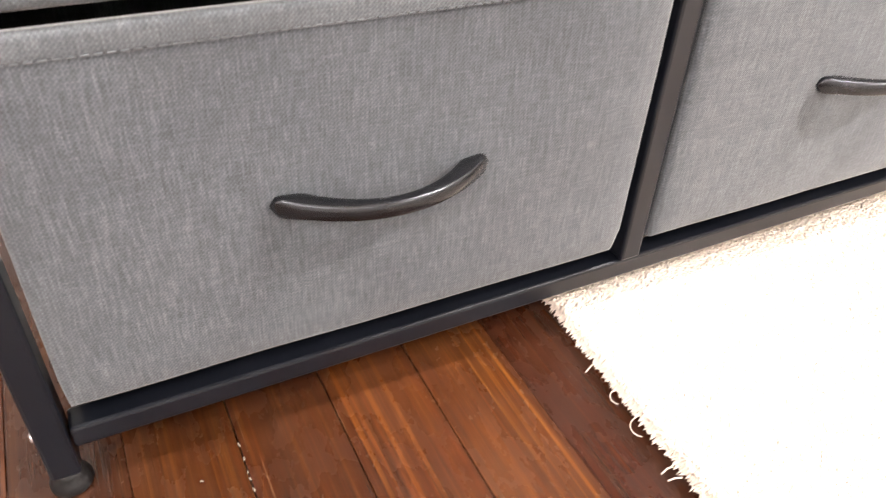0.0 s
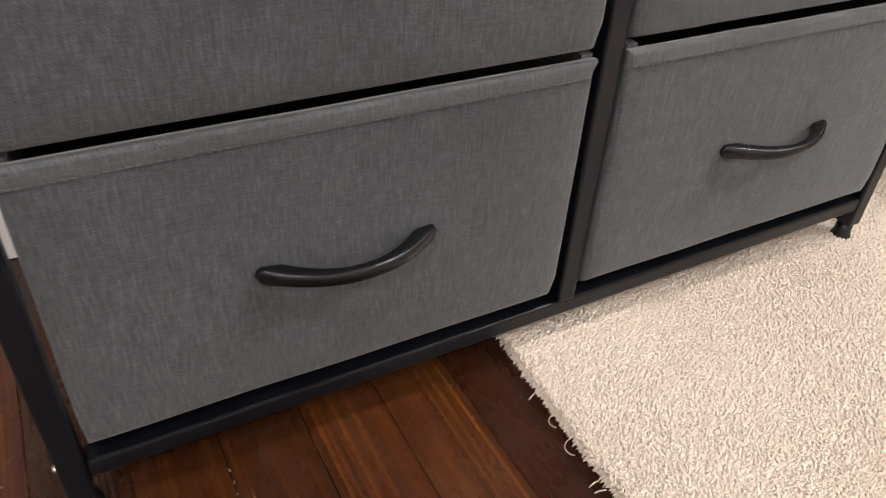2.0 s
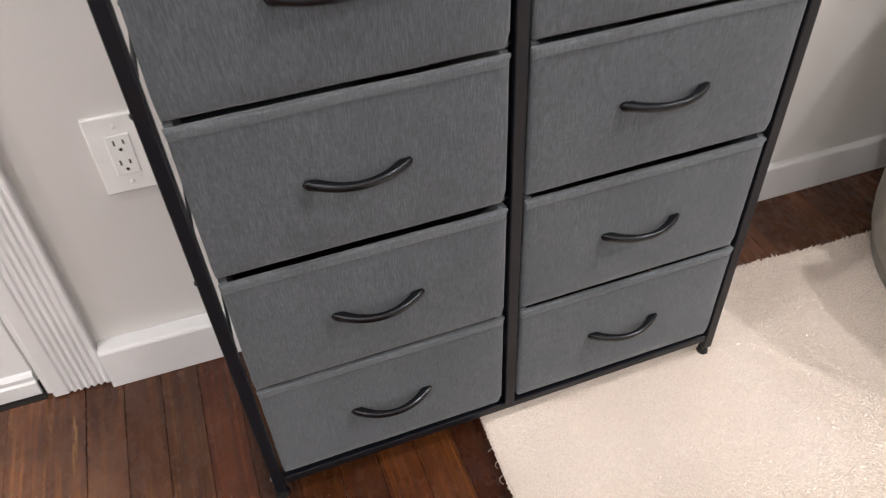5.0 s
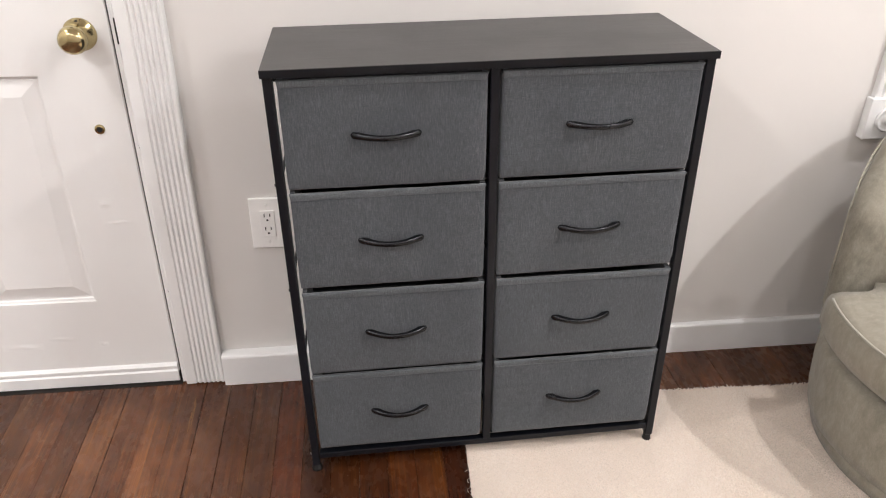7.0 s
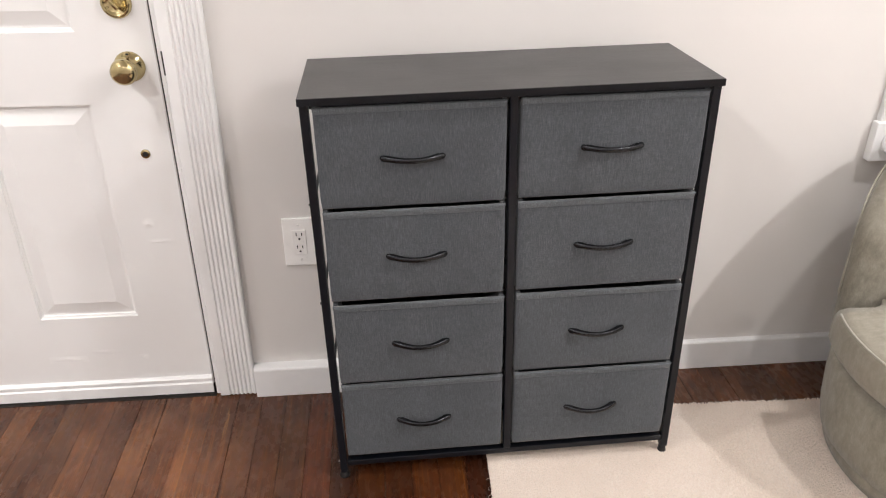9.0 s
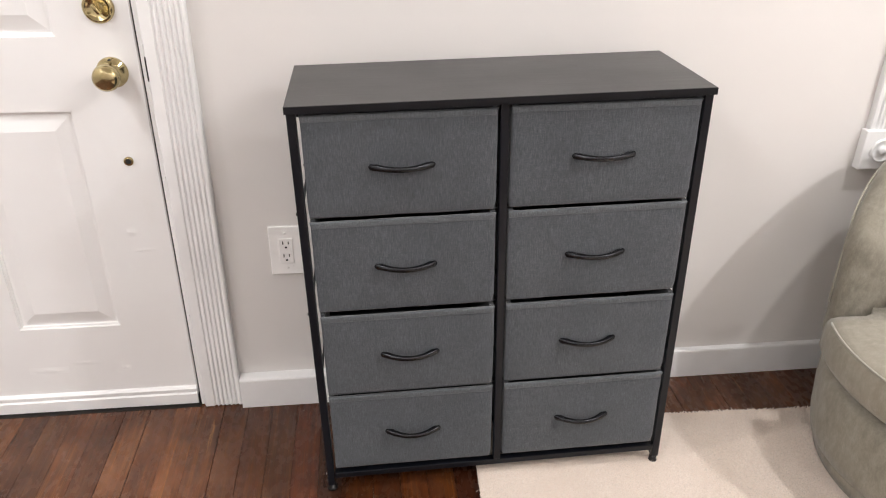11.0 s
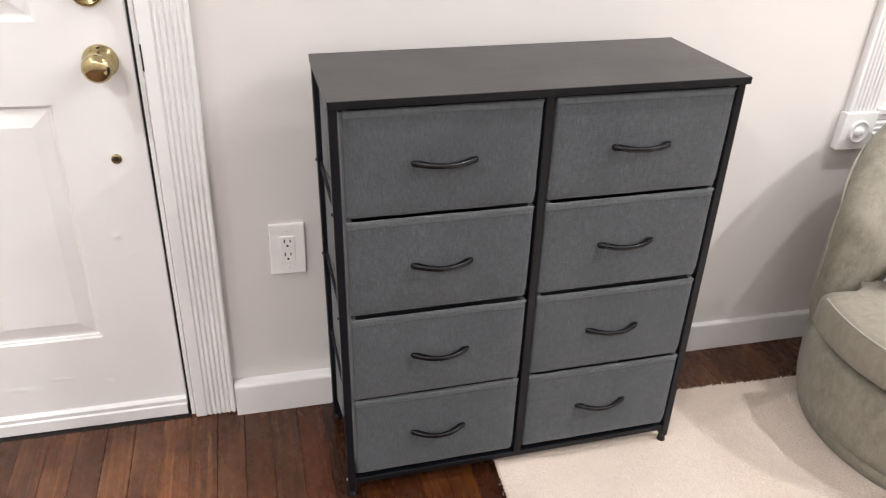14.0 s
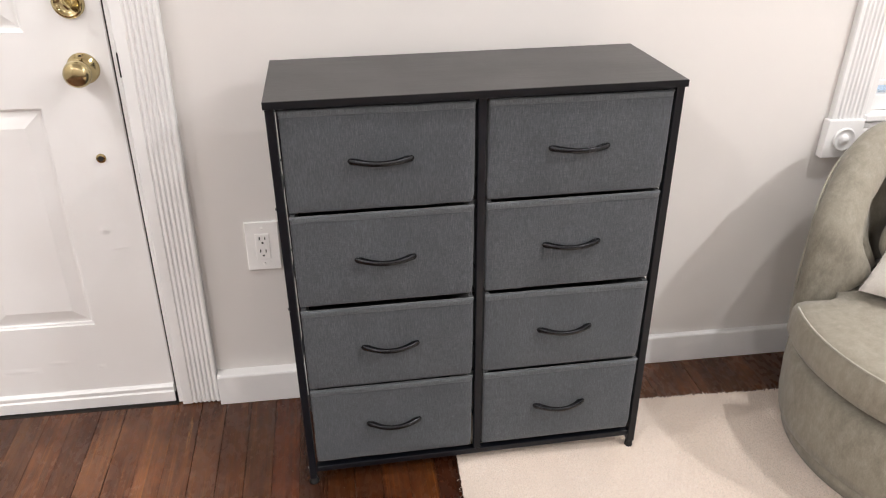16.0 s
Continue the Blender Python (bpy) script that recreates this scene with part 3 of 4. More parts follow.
for sx in (0.030, 0.125, 0.290, 0.382, 0.418, 0.510, 0.672, 0.770):
    part("support_slat", box(sx - 0.005, sx + 0.005, 0.0196, 0.2634, 0.0522, 0.0552), STEEL, dresser)


def fabric_front(w, h, depth=0.0056, r=0.0048, seed=0):
    """A padded fabric panel: soft round edges, slightly uneven face. Face at y = 0, centred in x, base at z = 0."""
    bm = bmesh.new()

    def stops(length, steps):
        near = [0, r * 0.12, r * 0.4, r]
        return near + [r + (length - 2 * r) * k / steps for k in range(1, steps)] + [length - v for v in reversed(near)]

    us, vs = stops(w, 22), stops(h, 14)
    rows = []
    for v in vs:
        row = []
        for u in us:
            e = min(u, w - u, v, h - v)
            y = r - math.sqrt(max(0, r * r - max(0, r - e) ** 2))
            soft = min(1, e / 0.03)
            y += soft * 0.0016 * noise.noise((u * 9, v * 11, seed * 3.1)) - 0.0012 * soft
            # the lower corners of the cloth are more rounded
            dx = 0.0
            if v < 0.012 and (u < 0.012 or u > w - 0.012):
                dx = (0.012 - v) * (0.12 if u < w / 2 else -0.5)
            wob = 0.0007 * noise.noise((u * 14, v * 14, 5 + seed))
            row.append(bm.verts.new((u - w / 2 + dx + wob, y, v + wob)))
        rows.append(row)
    for a, b in zip(rows, rows[1:]):
        for k in range(len(us) - 1):
            bm.faces.new((a[k], a[k + 1], b[k + 1], b[k]))
    edges = [e for e in bm.edges if e.is_boundary]
    out = bmesh.ops.extrude_edge_only(bm, edges=edges)["geom"]
    for v in (g for g in out if isinstance(g, bmesh.types.BMVert)):
        v.co.y = depth
    bmesh.ops.contextual_create(bm, geom=[e for e in bm.edges if e.is_boundary])
    return bm


def bow_handle():
    """A bow pull 122 mm long whose thick ends taper into a slim bar."""
    bm = bmesh.new()
    half, count, steps = 0.0632, 12, 44
    rings = []
    for k in range(steps + 1):
        u = -1 + 2 * k / steps
        outer = -(0.0035 + 0.0250 * (1 - abs(u) ** 2.1))
        inner = -0.0205 * (1 - (u / 0.74) ** 2) if abs(u) < 0.74 else 0.0
        inner = min(inner, 0.0)
        hh = 0.0050 + 0.0012 * abs(u) ** 2
        mid, hd = (outer + inner) / 2, (inner - outer) / 2
        tip = math.sqrt(max(0.02, 1 - max(0.0, (abs(u) - 0.91) / 0.09) ** 2))
        hh, hd = hh * tip, hd * (0.4 + 0.6 * tip)
        rings.append([bm.verts.new((half * u, mid - hd * math.copysign(abs(math.cos(a)) ** 0.6, math.cos(a)), hh * math.copysign(abs(math.sin(a)) ** 0.5, math.sin(a)))) for a in (2 * math.pi * j / count for j in range(count))])
    for a, b in zip(rings, rings[1:]):
        for k in range(count):
            bm.faces.new((a[k], a[(k + 1) % count], b[(k + 1) % count], b[k]))
    bm.faces.new(rings[0])
    bm.faces.new(rings[-1])
    return bm


HANDLE_MESH = None
ROWS_Z = [(0.7065, 0.9100), (0.4935, 0.6968), (0.2802, 0.4798), (0.0670, 0.2712)]
HANDLE_Z = [0.8090, 0.5970, 0.3830, 0.1700]
COLS = [(0.0240, 0.3870, 0.2070), (0.4125, 0.7768, 0.5945)]
for c, (xa, xb, hx) in enumerate(COLS):
    for r, (za, zb) in enumerate(ROWS_Z):
        seed = c * 4 + r + 1
        jx, jy, jr = random.uniform(-0.0012, 0.0012), random.uniform(-0.001, 0.0012), random.uniform(0.10, 0.42)
        w, h = xb - xa, zb - za
        drawer = empty("drawer", pose(0, 0, 0), "charcoal heathered fabric drawer with bow handle", "drawer", "dresser drawers")
        del drawer["category"]
        drawer.parent = dresser
        drawer.matrix_basis = pose((xa + xb) / 2 + jx, -0.0015 + jy, za, 0, jr, 0)
        part("front_panel", fabric_front(w, h, seed=seed), FABRIC, drawer, smooth=True)
        hem = fabric_front(w + 0.0016, 0.0135, 0.0068, 0.0030, seed + 20)
        bmesh.ops.translate(hem, verts=hem.verts, vec=(0, -0.0011, h - 0.0122))
        part("hem", hem, HEM, drawer, "folded fabric hem along the drawer top", True)
        st = bmesh.new()
        count = int(w / 0.0052)
        for k in range(count):
            sx = -w / 2 + 0.004 + k * (w - 0.008) / count
            bx(st, sx, sx + 0.0034, -0.0019, -0.0006, h - 0.0107, h - 0.0099)
        part("stitching", st, THREAD, drawer)
        low = -0.0114 if r == 3 else -0.0008
        for side in (-1, 1):
            o = w / 2 - 0.0007
            # the outer cloth sides bulge towards the rear posts
            bulge = 0.0115 if (side < 0) == (c == 0) else 0.0
            outline = [(o, 0.0060), (o, 0.14), (o + bulge * 0.6, 0.20), (o + bulge, 0.262), (o + bulge - 0.009, 0.262), (o + bulge * 0.6 - 0.009, 0.20), (o - 0.009, 0.14), (o - 0.009, 0.0060)]
            bm = prism([(side * px, py) for px, py in outline], -0.0008, h + 0.0040)
            part("side_panel", bm, FABRIC, drawer)
        part("base_panel", box(-w / 2 + 0.010, w / 2 - 0.010, 0.021, 0.253, low + 0.0004, low + 0.004), FABRIC, drawer)
        if r == 3:
            # added black strip: puts the shade of the gap above the rail into colour
            part("base_board", box(-w / 2 + 0.002, w / 2 - 0.002, 0.0206, 0.030, -0.0112, 0.004), RUBBER, drawer, "added black strip that darkens the gap under the drawer front")
        part("back_panel", box(-w / 2 + (0.010 if c else -0.0015), w / 2 + (0.0015 if c else -0.010), 0.254, 0.262, low + 0.0042, h + 0.0040), FABRIC, drawer)
        if HANDLE_MESH is None:
            first = part("handle", bow_handle(), GUN, drawer, "dark gunmetal bow handle", True)
            HANDLE_MESH = first.data
            first.matrix_basis = pose(hx - 0.0012 - (xa + xb) / 2, -0.001, HANDLE_Z[r] - za)
        else:
            tagged(shared("handle", HANDLE_MESH, drawer, pose(hx - 0.0012 - (xa + xb) / 2, -0.001, HANDLE_Z[r] - za, 0, random.uniform(-0.5, 0.5), 0)), "dark gunmetal bow handle")

# ---- armchair ----
CX, CY = 1.565, -0.105
TURN_BACK = -17
chair = empty("armchair", pose(CX, CY, 0.016), "sage grey chenille swivel barrel armchair with piped seat cushion", "armchair")


def drum(profile, count=72, wob=0.0):
    return lathe([(r, z) for r, z in profile], count=count)


part("plinth", drum([(0.335, 0.0), (0.348, 0.004), (0.350, 0.046), (0.33, 0.050)]), VELVET, chair, smooth=True)
body = bmesh.new()
rings = []
for r, z in ((0.30, 0.044), (0.350, 0.046), (0.364, 0.052), (0.369, 0.08), (0.373, 0.15), (0.374, 0.205), (0.371, 0.222), (0.360, 0.233), (0.335, 0.237), (0.30, 0.238)):
    ring = []
    for k in range(96):
        a = 2 * math.pi * k / 96
        q = r + 0.0035 * noise.noise((3 * math.cos(a), 3 * math.sin(a), z * 9)) * (1 if r > 0.31 else 0)
        ring.append(body.verts.new((q * math.cos(a), q * math.sin(a), z)))
    rings.append(ring)
for a, b in zip(rings, rings[1:]):
    for k in range(96):
        body.faces.new((a[k], a[(k + 1) % 96], b[(k + 1) % 96], b[k]))
body.faces.new(rings[0])
body.faces.new(rings[-1])
part("base", body, VELVET, chair, smooth=True)

# seat cushion: a thick round pad with piping round its upper edge
pad = bmesh.new()
rings = []
for r, z in ((0.20, 0.256), (0.31, 0.256), (0.345, 0.259), (0.374, 0.270), (0.386, 0.292), (0.387, 0.325), (0.385, 0.352), (0.378, 0.365), (0.36, 0.3735), (0.31, 0.384), (0.22, 0.392), (0.10, 0.396), (0.02, 0.397)):
    ring = []
    for k in range(96):
        a = 2 * math.pi * k / 96
        rr = r * 1.03 if math.sin(a + radians(5)) < 0.32 else min(r, 0.30)
        q = rr * (1 + 0.008 * noise.noise((2 * math.cos(a), 2 * math.sin(a), z * 6)))
        ring.append(pad.verts.new((q * math.cos(a), q * math.sin(a), z + 0.003 * noise.noise((6 * q * math.cos(a), 6 * q * math.sin(a), 3)))))
    rings.append(ring)
for a, b in zip(rings, rings[1:]):
    for k in range(96):
        pad.faces.new((a[k], a[(k + 1) % 96], b[(k + 1) % 96], b[k]))
pad.faces.new(rings[0])
pad.faces.new(rings[-1])
cushion = part("seat_cushion", pad, VELVET, chair, smooth=True)
part("piping", tube([(0.392 * math.cos(a), 0.392 * math.sin(a), 0.3665) for a in (radians(-199 + 210 * k / 80) for k in range(81))], 0.0026), PIPING, cushion, smooth=True)


def back_height(a):
    """Top of the shell at angle a (degrees) from the rear, sweeping down to the arms."""
    s = min(1, max(0, (abs(a) - 30) / 50))
    return 0.752 - 0.245 * s ** 1.9


shell = bmesh.new()
rings = []
SPAN, STEPS = 76, 152
for k in range(STEPS + 1):
    a = -SPAN + 2 * SPAN * k / STEPS
    top = back_height(a)
    t = radians(90 + TURN_BACK + a)
    fade = min(1, (SPAN - abs(a)) / 9)
    ro = 0.388
    ri = ro - (0.086 + 0.012 * abs(a) / SPAN)
    z0 = 0.24
    roll = 0.062
    prof = [(ro - 0.012, z0), (ro, z0 + 0.04), (ro + 0.004, (z0 + top) / 2), (ro + 0.002, top - roll)]
    for j in range(1, 9):
        b = math.pi * j / 9
        mid = (ro + ri) / 2
        prof.append((mid + (ro - ri) / 2 * math.cos(b) * 1.04, top - roll + roll * math.sin(b)))
    deep = top - roll - z0
    prof += [(ri - 0.006 * math.sin(math.pi * j / 12) + 0.018 * j / 12, top - roll - deep * j / 12) for j in range(13)]
    shrink = 1 - (1 - math.sqrt(max(0, 1 - (1 - fade) ** 2))) * 0.55
    mid = (ro + ri) / 2
    ring = []
    for r, z in prof:
        if r < mid:
            # buttons pull the padding in, with folds that run up and down from each
            for b in (-60, -36, -12, 12, 36, 60):
                da, dz = (a - b) / 6.5, (z - (top - 0.165)) / 0.05
                r += 0.034 * math.exp(-da * da - dz * dz) + 0.012 * math.exp(-(da * 1.6) ** 2) * math.exp(-abs(dz) * 0.5)
            # the lower lobes of the arms swell inwards
            r -= 0.060 * math.exp(-((z - 0.435) / 0.055) ** 2) * min(1, max(0, (abs(a) - 40) / 14)) + 0.012 * math.exp(-((z - top + 0.07) / 0.04) ** 2)
        q = mid + (r - mid) * shrink
        zz = z0 + (z - z0) * (0.93 + 0.07 * shrink)
        q += 0.005 * noise.noise((5 * math.cos(t), 5 * math.sin(t), z * 7))
        ring.append(shell.verts.new((q * math.cos(t), q * math.sin(t), zz)))
    rings.append(ring)
for a, b in zip(rings, rings[1:]):
    for k in range(len(a)):
        shell.faces.new((a[k], a[(k + 1) % len(a)], b[(k + 1) % len(a)], b[k]))
shell.faces.new(rings[0])
shell.faces.new(rings[-1])
back = part("backrest", shell, VELVET, chair, smooth=True)
edge = [(a, back_height(a) - 0.055) for a in range(-69, 70, 3)]
edge = [(-71, 0.36), (-70.5, 0.42)] + edge + [(70.5, 0.42), (71, 0.36)]
part("piping", tube([(0.3905 * math.cos(radians(90 + TURN_BACK + a)), 0.3905 * math.sin(radians(90 + TURN_BACK + a)), z) for a, z in edge], 0.0026), PIPING, back, smooth=True)
lumbar = bmesh.new()
bmesh.ops.create_uvsphere(lumbar, u_segments=40, v_segments=20, radius=1.0)
for v in lumbar.verts:
    x, y, z = v.co
    bulge = 1 - 0.25 * abs(x) ** 2
    a = radians(90 + TURN_BACK + 62 * x)
    q = 0.225 + 0.045 * y
    v.co = (q * math.cos(a), q * math.sin(a), 0.50 + 0.105 * z * bulge)
part("back_cushion", lumbar, VELVET, chair, smooth=True)


def pillow(name, m, w, h, d, label):
    """A square cushion, plump in the middle, with a fluffy cover of many short tufts."""
    thing = empty(name, m, label, "pillow", "")
    bm = bmesh.new()
    bmesh.ops.create_grid(bm, x_segments=28, y_segments=28, size=1.0)
    top = list(bm.verts)
    low = bmesh.ops.duplicate(bm, geom=list(bm.faces))["geom"]
    low = [v for v in low if isinstance(v, bmesh.types.BMVert)]

    def shape(v, sign):
        x, y = v.co.x, v.co.y
        puff = max(0, (1 - x ** 4) * (1 - y ** 4)) ** 0.55
        pinch = 1 - 0.07 * (1 - abs(x) ** 2) * abs(y) ** 3
        pinch2 = 1 - 0.07 * (1 - abs(y) ** 2) * abs(x) ** 3
        v.co = (w / 2 * x * pinch2, sign * d / 2 * puff + 0.004 * noise.noise((x * 3, y * 3, sign)), h / 2 * y * pinch)

    for v in top:
        shape(v, -1)
    for v in low:
        shape(v, 1)
    bmesh.ops.remove_doubles(bm, verts=bm.verts, dist=0.0008)
    bm.normal_update()
    tufts_v, tufts_f = [], []
    faces = list(bm.faces)
    rng = random.Random(5)
    for f in faces:
        c0 = f.calc_center_median()
        for k in range(20):
            q = [v.co for v in f.verts]
            u0, v0 = rng.random(), rng.random()
            p = q[0].lerp(q[1], u0).lerp(q[-1].lerp(q[2], u0), v0)
            nrm = Vector((f.normal.x, f.normal.y, f.normal.z))
            if (nrm.y > 0) != (c0.y > 0):
                nrm = -nrm
            tip = p + nrm * rng.uniform(0.0008, 0.0030) + Vector((rng.uniform(-1, 1), rng.uniform(-1, 1), rng.uniform(-1, 1))) * 0.0022
            b0 = len(tufts_v)
            s = 0.0011
            tufts_v += [p + Vector((s, 0, 0)), p + Vector((-s * 0.5, 0, s)), p + Vector((-s * 0.5, 0, -s)), tip]
            tufts_f += [(b0, b0 + 1, b0 + 3), (b0 + 1, b0 + 2, b0 + 3), (b0 + 2, b0, b0 + 3)]
    part("cover", bm, FLUFF, thing, smooth=True)
    me = bpy.data.meshes.new("fluff")
    me.from_pydata([tuple(v) for v in tufts_v], [], tufts_f)
    me.materials.append(FLUFF)
    ob = new("fluff", me)
    ob.parent = thing
    tagged(ob, kind="stuff")
    return thing


pillow("pillow", pose(1.562, -0.068, 0.550, -50, 0, -54), 0.40, 0.38, 0.12, "fluffy white square pillow leaning in the armchair")
pillow("pillow", pose(1.645, 0.060, 0.625, -8, 0, -20), 0.40, 0.38, 0.10, "fluffy white square pillow upright against the armchair back")

# ---- shag rug ----
RUG_W, RUG_L = 2.05, 1.75
rug_pose = pose(0.385, 0.199, 0.0, 0, 0, -2.4)
rug = empty("rug", rug_pose, "cream shag pile rug with frayed edges under the dresser", "rug")
part("backing", box(0.006, RUG_W - 0.006, -RUG_L + 0.006, -0.006, 0.0005, 0.0158, bev=0.004, seg=3), BACKING, rug)


def pile(name, x0, x1, y0, y1, pitch, high, wide, seed):
    rng = np.random.default_rng(seed)
    nx, ny = int((x1 - x0) / pitch), int((y1 - y0) / pitch)
    gx, gy = np.meshgrid(np.arange(nx), np.arange(ny))
    gx = (x0 + (gx.ravel() + 0.5 + rng.uniform(-0.45, 0.45, nx * ny)) * pitch)
    gy = (y0 + (gy.ravel() + 0.5 + rng.uniform(-0.45, 0.45, nx * ny)) * pitch)
    m = len(gx)
    lean = rng.normal(0, 0.0019, (m, 2))
    drift = np.stack([np.sin(gx * 17) + np.sin(gy * 23 + gx * 9), np.cos(gy * 19) + np.sin(gx * 29)], 1) * 0.0011
    lean = lean + drift
    tall = high * rng.uniform(0.80, 1.06, m)
    turn0 = rng.uniform(0, 2 * np.pi, m)
    levels = [(0.0, 0.8, 0.0), (0.66, 1.05, 0.6), (1.0, 0.62, 1.0)]
    co = np.zeros((m, 9, 3))
    for li, (hz, rr, ln) in enumerate(levels):
        for j in range(3):
            a = turn0 + 2 * np.pi * j / 3 + li * 0.5
            co[:, li * 3 + j, 0] = gx + lean[:, 0] * ln + wide * rr * np.cos(a)
            co[:, li * 3 + j, 1] = gy + lean[:, 1] * ln + wide * rr * np.sin(a)
            co[:, li * 3 + j, 2] = 0.0128 + tall * hz
    quads = [(li * 3 + j, li * 3 + (j + 1) % 3, li * 3 + 3 + (j + 1) % 3, li * 3 + 3 + j) for li in range(2) for j in range(3)]
    base = (np.arange(m) * 9)[:, None]
    fq = (base[:, :, None] + np.array(quads)[None]).reshape(-1, 4)
    ft = base + np.array([[6, 7, 8]])
    me = bpy.data.meshes.new(name)
    me.from_pydata(co.reshape(-1, 3).tolist(), [], fq.tolist() + ft.tolist())
    me.materials.append(PILE)
    me.polygons.foreach_set("use_smooth", [True] * len(me.polygons))
    ob = new(name, me)
    ob.parent = rug
    return tagged(ob, kind="stuff")


pile("pile", 0.0015, 0.55, -0.45, -0.0015, 0.0022, 0.0054, 0.0018, 3)
pile("pile", 0.55, 0.85, -0.62, -0.0015, 0.0030, 0.0062, 0.0018, 7)
pile("pile", 0.0015, 0.55, -0.62, -0.45, 0.0030, 0.0062, 0.0018, 8)
pile("pile", 0.85, 1.5, -0.62, 0.0, 0.0034, 0.0066, 0.0020, 4)
pile("pile", 0.0, RUG_W, -RUG_L, -0.62, 0.008, 0.0066, 0.0042, 5)
pile("pile", 1.5, RUG_W, -0.62, 0.0, 0.010, 0.0066, 0.005, 6)
def edge_fringe(name, x0, y0, x1, y1, out, count, seed):
    """Short yarns that lie down over the cut edge of the rug."""
    rng = np.random.default_rng(seed)
    vs, fs = [], []
    for k in range(count):
        t = rng.uniform()
        p = Vector((x0 + (x1 - x0) * t, y0 + (y1 - y0) * t, 0))
        side = Vector((-out.y, out.x, 0)) * rng.normal(0, 0.35)
        d = (out + side).normalized()
        ln, w = rng.uniform(0.003, 0.0065), rng.uniform(0.0008, 0.0014)
        across = Vector((-d.y, d.x, 0)) * w
        z = rng.uniform(0.003, 0.015)
        start = p - out * 0.005
        mid = start + d * ln * 0.6 + Vector((0, 0, z))
        tip = start + d * ln * rng.uniform(0.9, 1.15) + Vector((0, 0, max(0.001, z - rng.uniform(0.001, 0.004))))
        root = start + Vector((0, 0, z * 0.9))
        up = Vector((0, 0, w * 1.3))
        b = len(vs)
        vs += [root + across, root + up, root - across, mid + across * 1.1, mid + up * 1.1, mid - across * 1.1, tip]
        fs += [(b, b + 1, b + 4, b + 3), (b + 1, b + 2, b + 5, b + 4), (b + 2, b, b + 3, b + 5), (b + 3, b + 4, b + 6), (b + 4, b + 5, b + 6), (b + 5, b + 3, b + 6)]
    me = bpy.data.meshes.new(name)
    me.from_pydata([tuple(v) for v in vs], [], fs)
    me.materials.append(PILE)
    ob = new(name, me)
    ob.parent = rug
    return tagged(ob, kind="stuff")


edge_fringe("fringe", 0.0015, -0.9, 0.0015, 0.0, Vector((-1, 0, 0)), 3800, 31)
edge_fringe("fringe", 0.0, -0.0015, 1.3, -0.0015, Vector((0, 1, 0)), 4200, 32)
# loose yarn ends along the cut edge
rng = random.Random(11)
for k in range(16):
    y = -rng.uniform(0.0, 0.75)
    ln = rng.uniform(0.002, 0.006)
    dy = rng.uniform(-0.004, 0.004)
    pts = [(-0.001, y, 0.006), (-0.003 - ln * 0.5, y + dy * 0.5, 0.006 + rng.uniform(-0.003, 0.002)), (-0.004 - ln, y + dy, 0.002)]
    part("yarn_end", tube(pts, 0.0006, 5), PILE, rug, smooth=True)
for k in range(30):
    x = rng.uniform(0.45, 1.1)
    ln = rng.uniform(0.003, 0.009)
    dx = rng.uniform(-0.006, 0.006)
    part("yarn_end", tube([(x, -0.002, 0.006), (x + dx * 0.5, ln * 0.5, 0.009), (x + dx, ln, 0.004)], 0.0007, 5), PILE, rug, smooth=True)
for y, s in ((-0.262, 0.6), (-0.288, 0.8)):
    pts = [(0.002 - 0.012 * s * math.sin(2.6 * k / 10), y - 0.009 * s * (1 - math.cos(2.6 * k / 10)), 0.006 - 0.0004 * k) for k in range(11)]
    part("yarn_end", tube(pts, 0.0004, 5), PILE, rug, smooth=True)

# ---- floor planks ----
PITCH, LINE = 0.0652, 0.258
plank_rng = random.Random(21)
k0 = math.ceil((X0 - LINE) / PITCH) - 1
plank_meshes = {}


def plank_mesh(length):
    if length not in plank_meshes:
        bm = box(0.0001, PITCH - 0.0001, 0.0, length, -0.0185, 0.0, bev=0.0004, seg=1)
        me = bpy.data.meshes.new("plank")
        bm.to_mesh(me)
        bm.free()
        me.materials.append(FLOORWOOD)
        plank_meshes[length] = me
    return plank_meshes[length]


# stain of single boards, counted from the joint at LINE, and the common ones; -4 to -1 also darkened for the dresser's
# shade
COMMON = [(0.75, 0.72, 0.70), (0.85, 0.81, 0.78), (0.95, 0.9, 0.87), (1.05, 1.0, 0.97), (1.12, 1.08, 1.02), (0.8, 0.78, 0.78)]
STAINS_AND_SHADE = {1: (0.30, 0.19, 0.15), 0: (0.76, 0.58, 0.33), -1: (0.62, 0.43, 0.25), -2: (0.40, 0.275, 0.165), -3: (0.34, 0.245, 0.155), -4: (0.26, 0.21, 0.185), -5: (0.74, 0.52, 0.46), -6: (0.60, 0.58, 0.58),
          -7: (0.66, 0.60, 0.57), -8: (0.95, 0.9, 0.87), -9: (1.05, 1.0, 0.97), -10: (1.45, 1.4, 1.3), -11: (1.05, 1.0, 1.0), -12: (1.4, 1.36, 1.26), -13: (0.9, 0.86, 0.86), -14: (1.2, 1.15, 1.1)}
k = k0
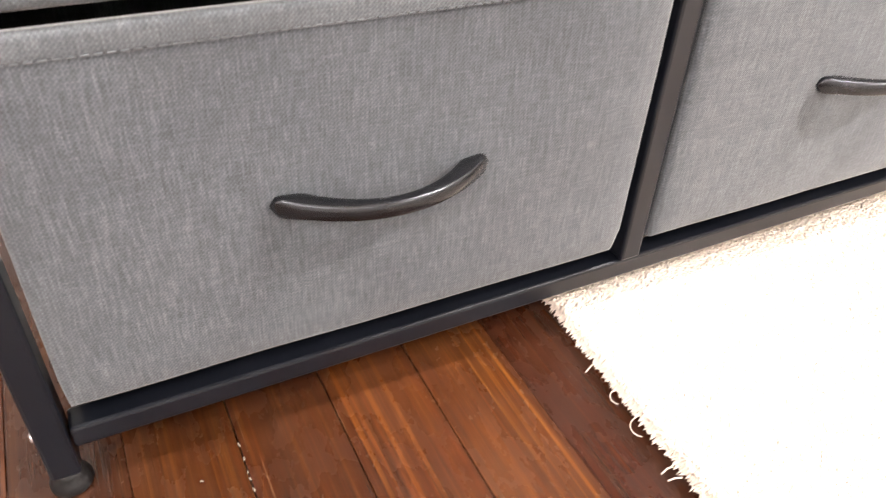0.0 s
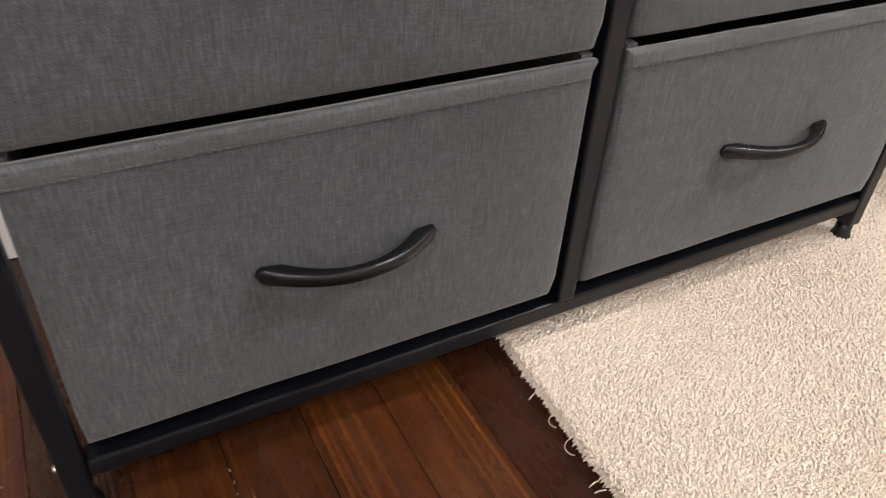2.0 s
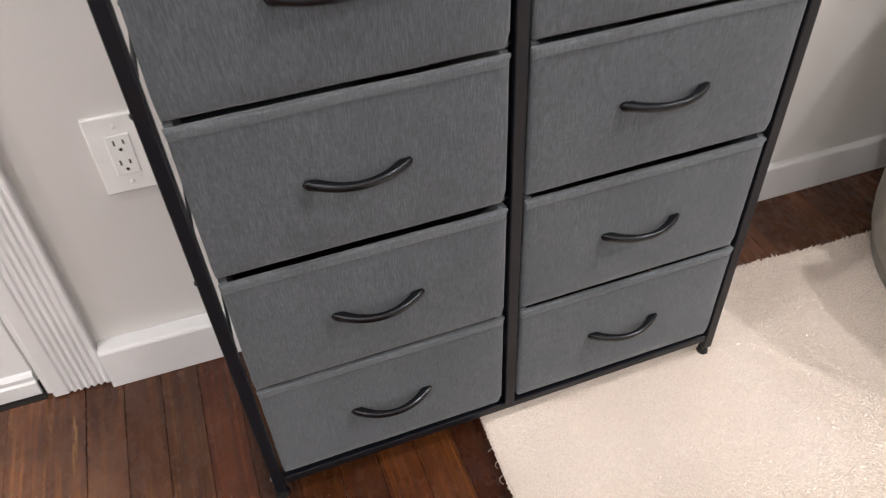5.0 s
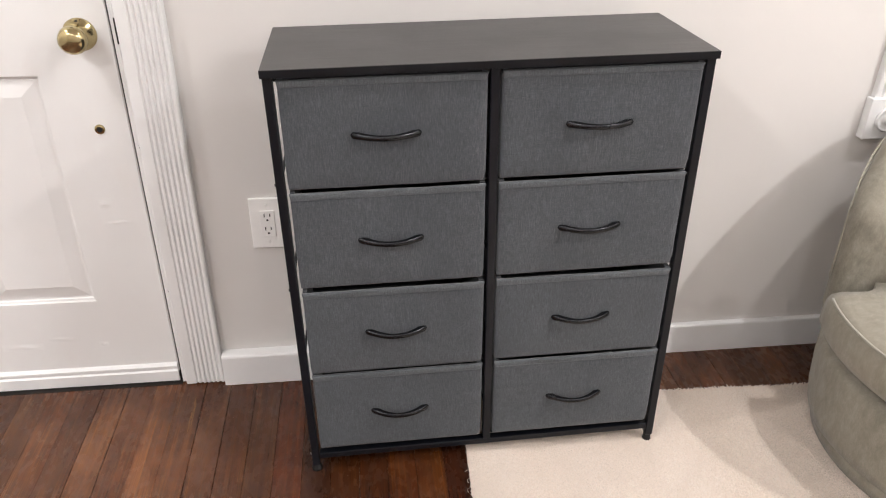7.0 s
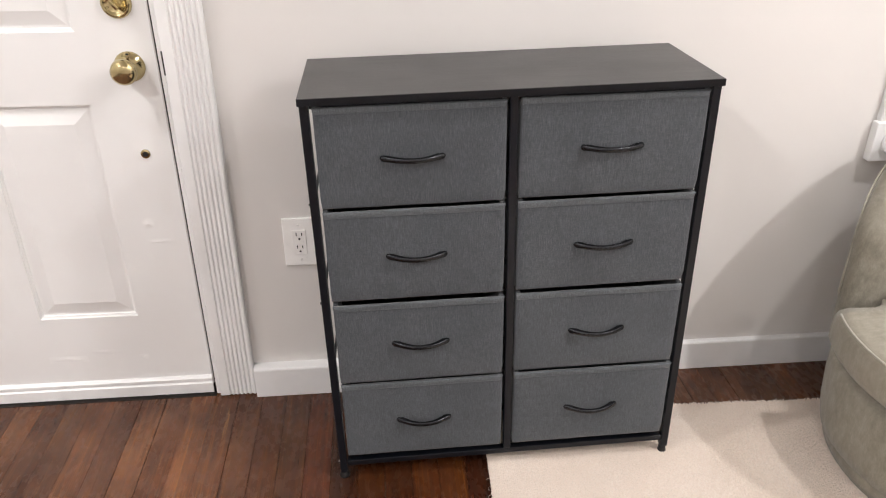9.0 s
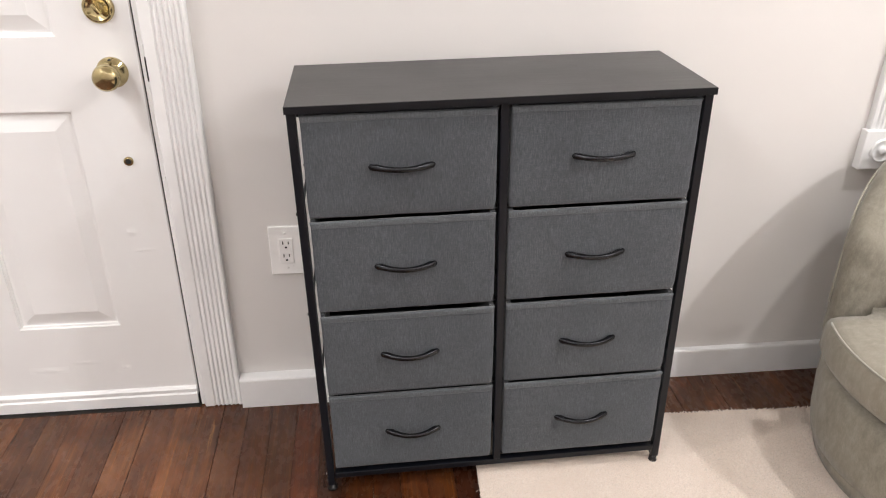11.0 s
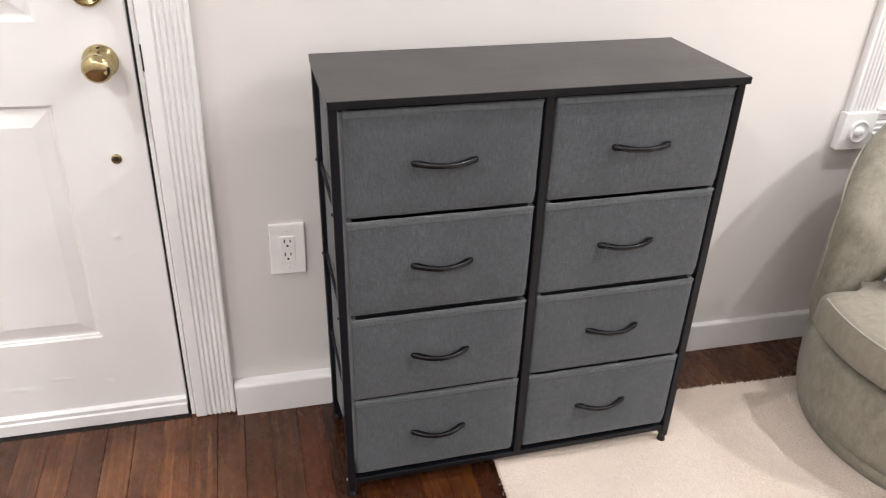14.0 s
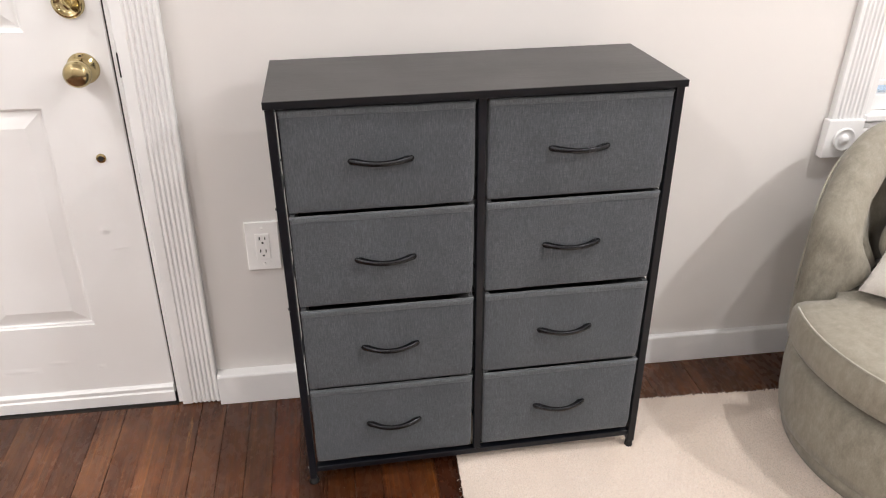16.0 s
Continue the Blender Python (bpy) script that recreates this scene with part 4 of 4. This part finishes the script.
while LINE + k * PITCH < X1:
    y = WALL_Y - 0.005 if k % 7 else WALL_Y
    first = True
    while y > Y0 + 0.02:
        length = plank_rng.choice((1.2, 1.6, 2.0, 2.4)) if not first else plank_rng.choice((0.9, 1.3, 1.7, 2.1))
        first = False
        length = length if y - length > Y0 else round(y - Y0, 3)
        if length < 0.05:
            break
        board = shared("plank", plank_mesh(length), floor, pose(LINE + k * PITCH, y - length + 0.0006, plank_rng.uniform(-0.0005, 0.0)) @ Matrix.Diagonal((plank_rng.choice((0.984, 0.992, 0.997, 1.0, 1.0)), 1, 1, 1)))
        board.color = STAINS_AND_SHADE.get(k, plank_rng.choice(COMMON)) + (1.0,)
        y -= length + 0.0012
    k += 1

# ---- litter on the boards: lint, splinters and a bare wood scar ----
lint_rng = random.Random(8)
for x, y in ((-0.18, 0.20), (-0.10, 0.25), (-0.06, 0.15), (0.0, 0.31), (-0.05, 0.30), (-0.25, 0.07), (-0.32, 0.30), (-0.45, 0.29), (-0.58, 0.27), (-0.66, 0.26), (-0.52, 0.12), (-0.30, 0.16), (0.10, -0.02), (0.01, 0.19), (-0.02, 0.05), (0.02, 0.24), (-0.37, 0.335), (-0.44, 0.325), (-0.56, 0.33), (-0.71, 0.335), (-0.77, 0.325), (-0.29, 0.335), (-0.22, 0.32), (-0.28, 0.19), (-0.13, 0.10)):
    s = lint_rng.uniform(0.0012, 0.004)
    a = lint_rng.uniform(0, 6.28)
    bits = [(x + s * u * math.cos(a + u), y + s * u * math.sin(a + 2 * u), 0.0009 + 0.0006 * abs(u)) for u in (-1, -0.4, 0.2, 0.8)]
    tagged(part("lint", tube(bits, 0.0005, 5), LINT, None, "tiny pale bit of lint lying on the plank floor", True), category="lint", group="lint on the floor")
for k in range(14):
    s = lint_rng.uniform(0.0007, 0.0018)
    y = -0.005 - 0.009 * k + lint_rng.uniform(-0.003, 0.003)
    bits = [(LINE - PITCH * 2 + lint_rng.uniform(-0.0007, 0.0007), y + s * u, 0.0002 + 0.0003 * abs(u)) for u in (-1, -0.3, 0.4, 1)]
    tagged(part("crumb", tube(bits, 0.00045, 5), LINT, floor, "pale dirt packed in a floor joint", True))
scar = bmesh.new()
for k in range(9):
    x = -0.283 + lint_rng.uniform(-0.004, 0.005)
    y = 0.285 - k * 0.011
    ln = lint_rng.uniform(0.02, 0.05)
    bx(scar, x, x + 0.0014, y - ln, y, -0.0008, 0.0007)
tagged(part("splinter_scar", scar, SPLINTER, floor, "pale bare wood scar in the boards"))
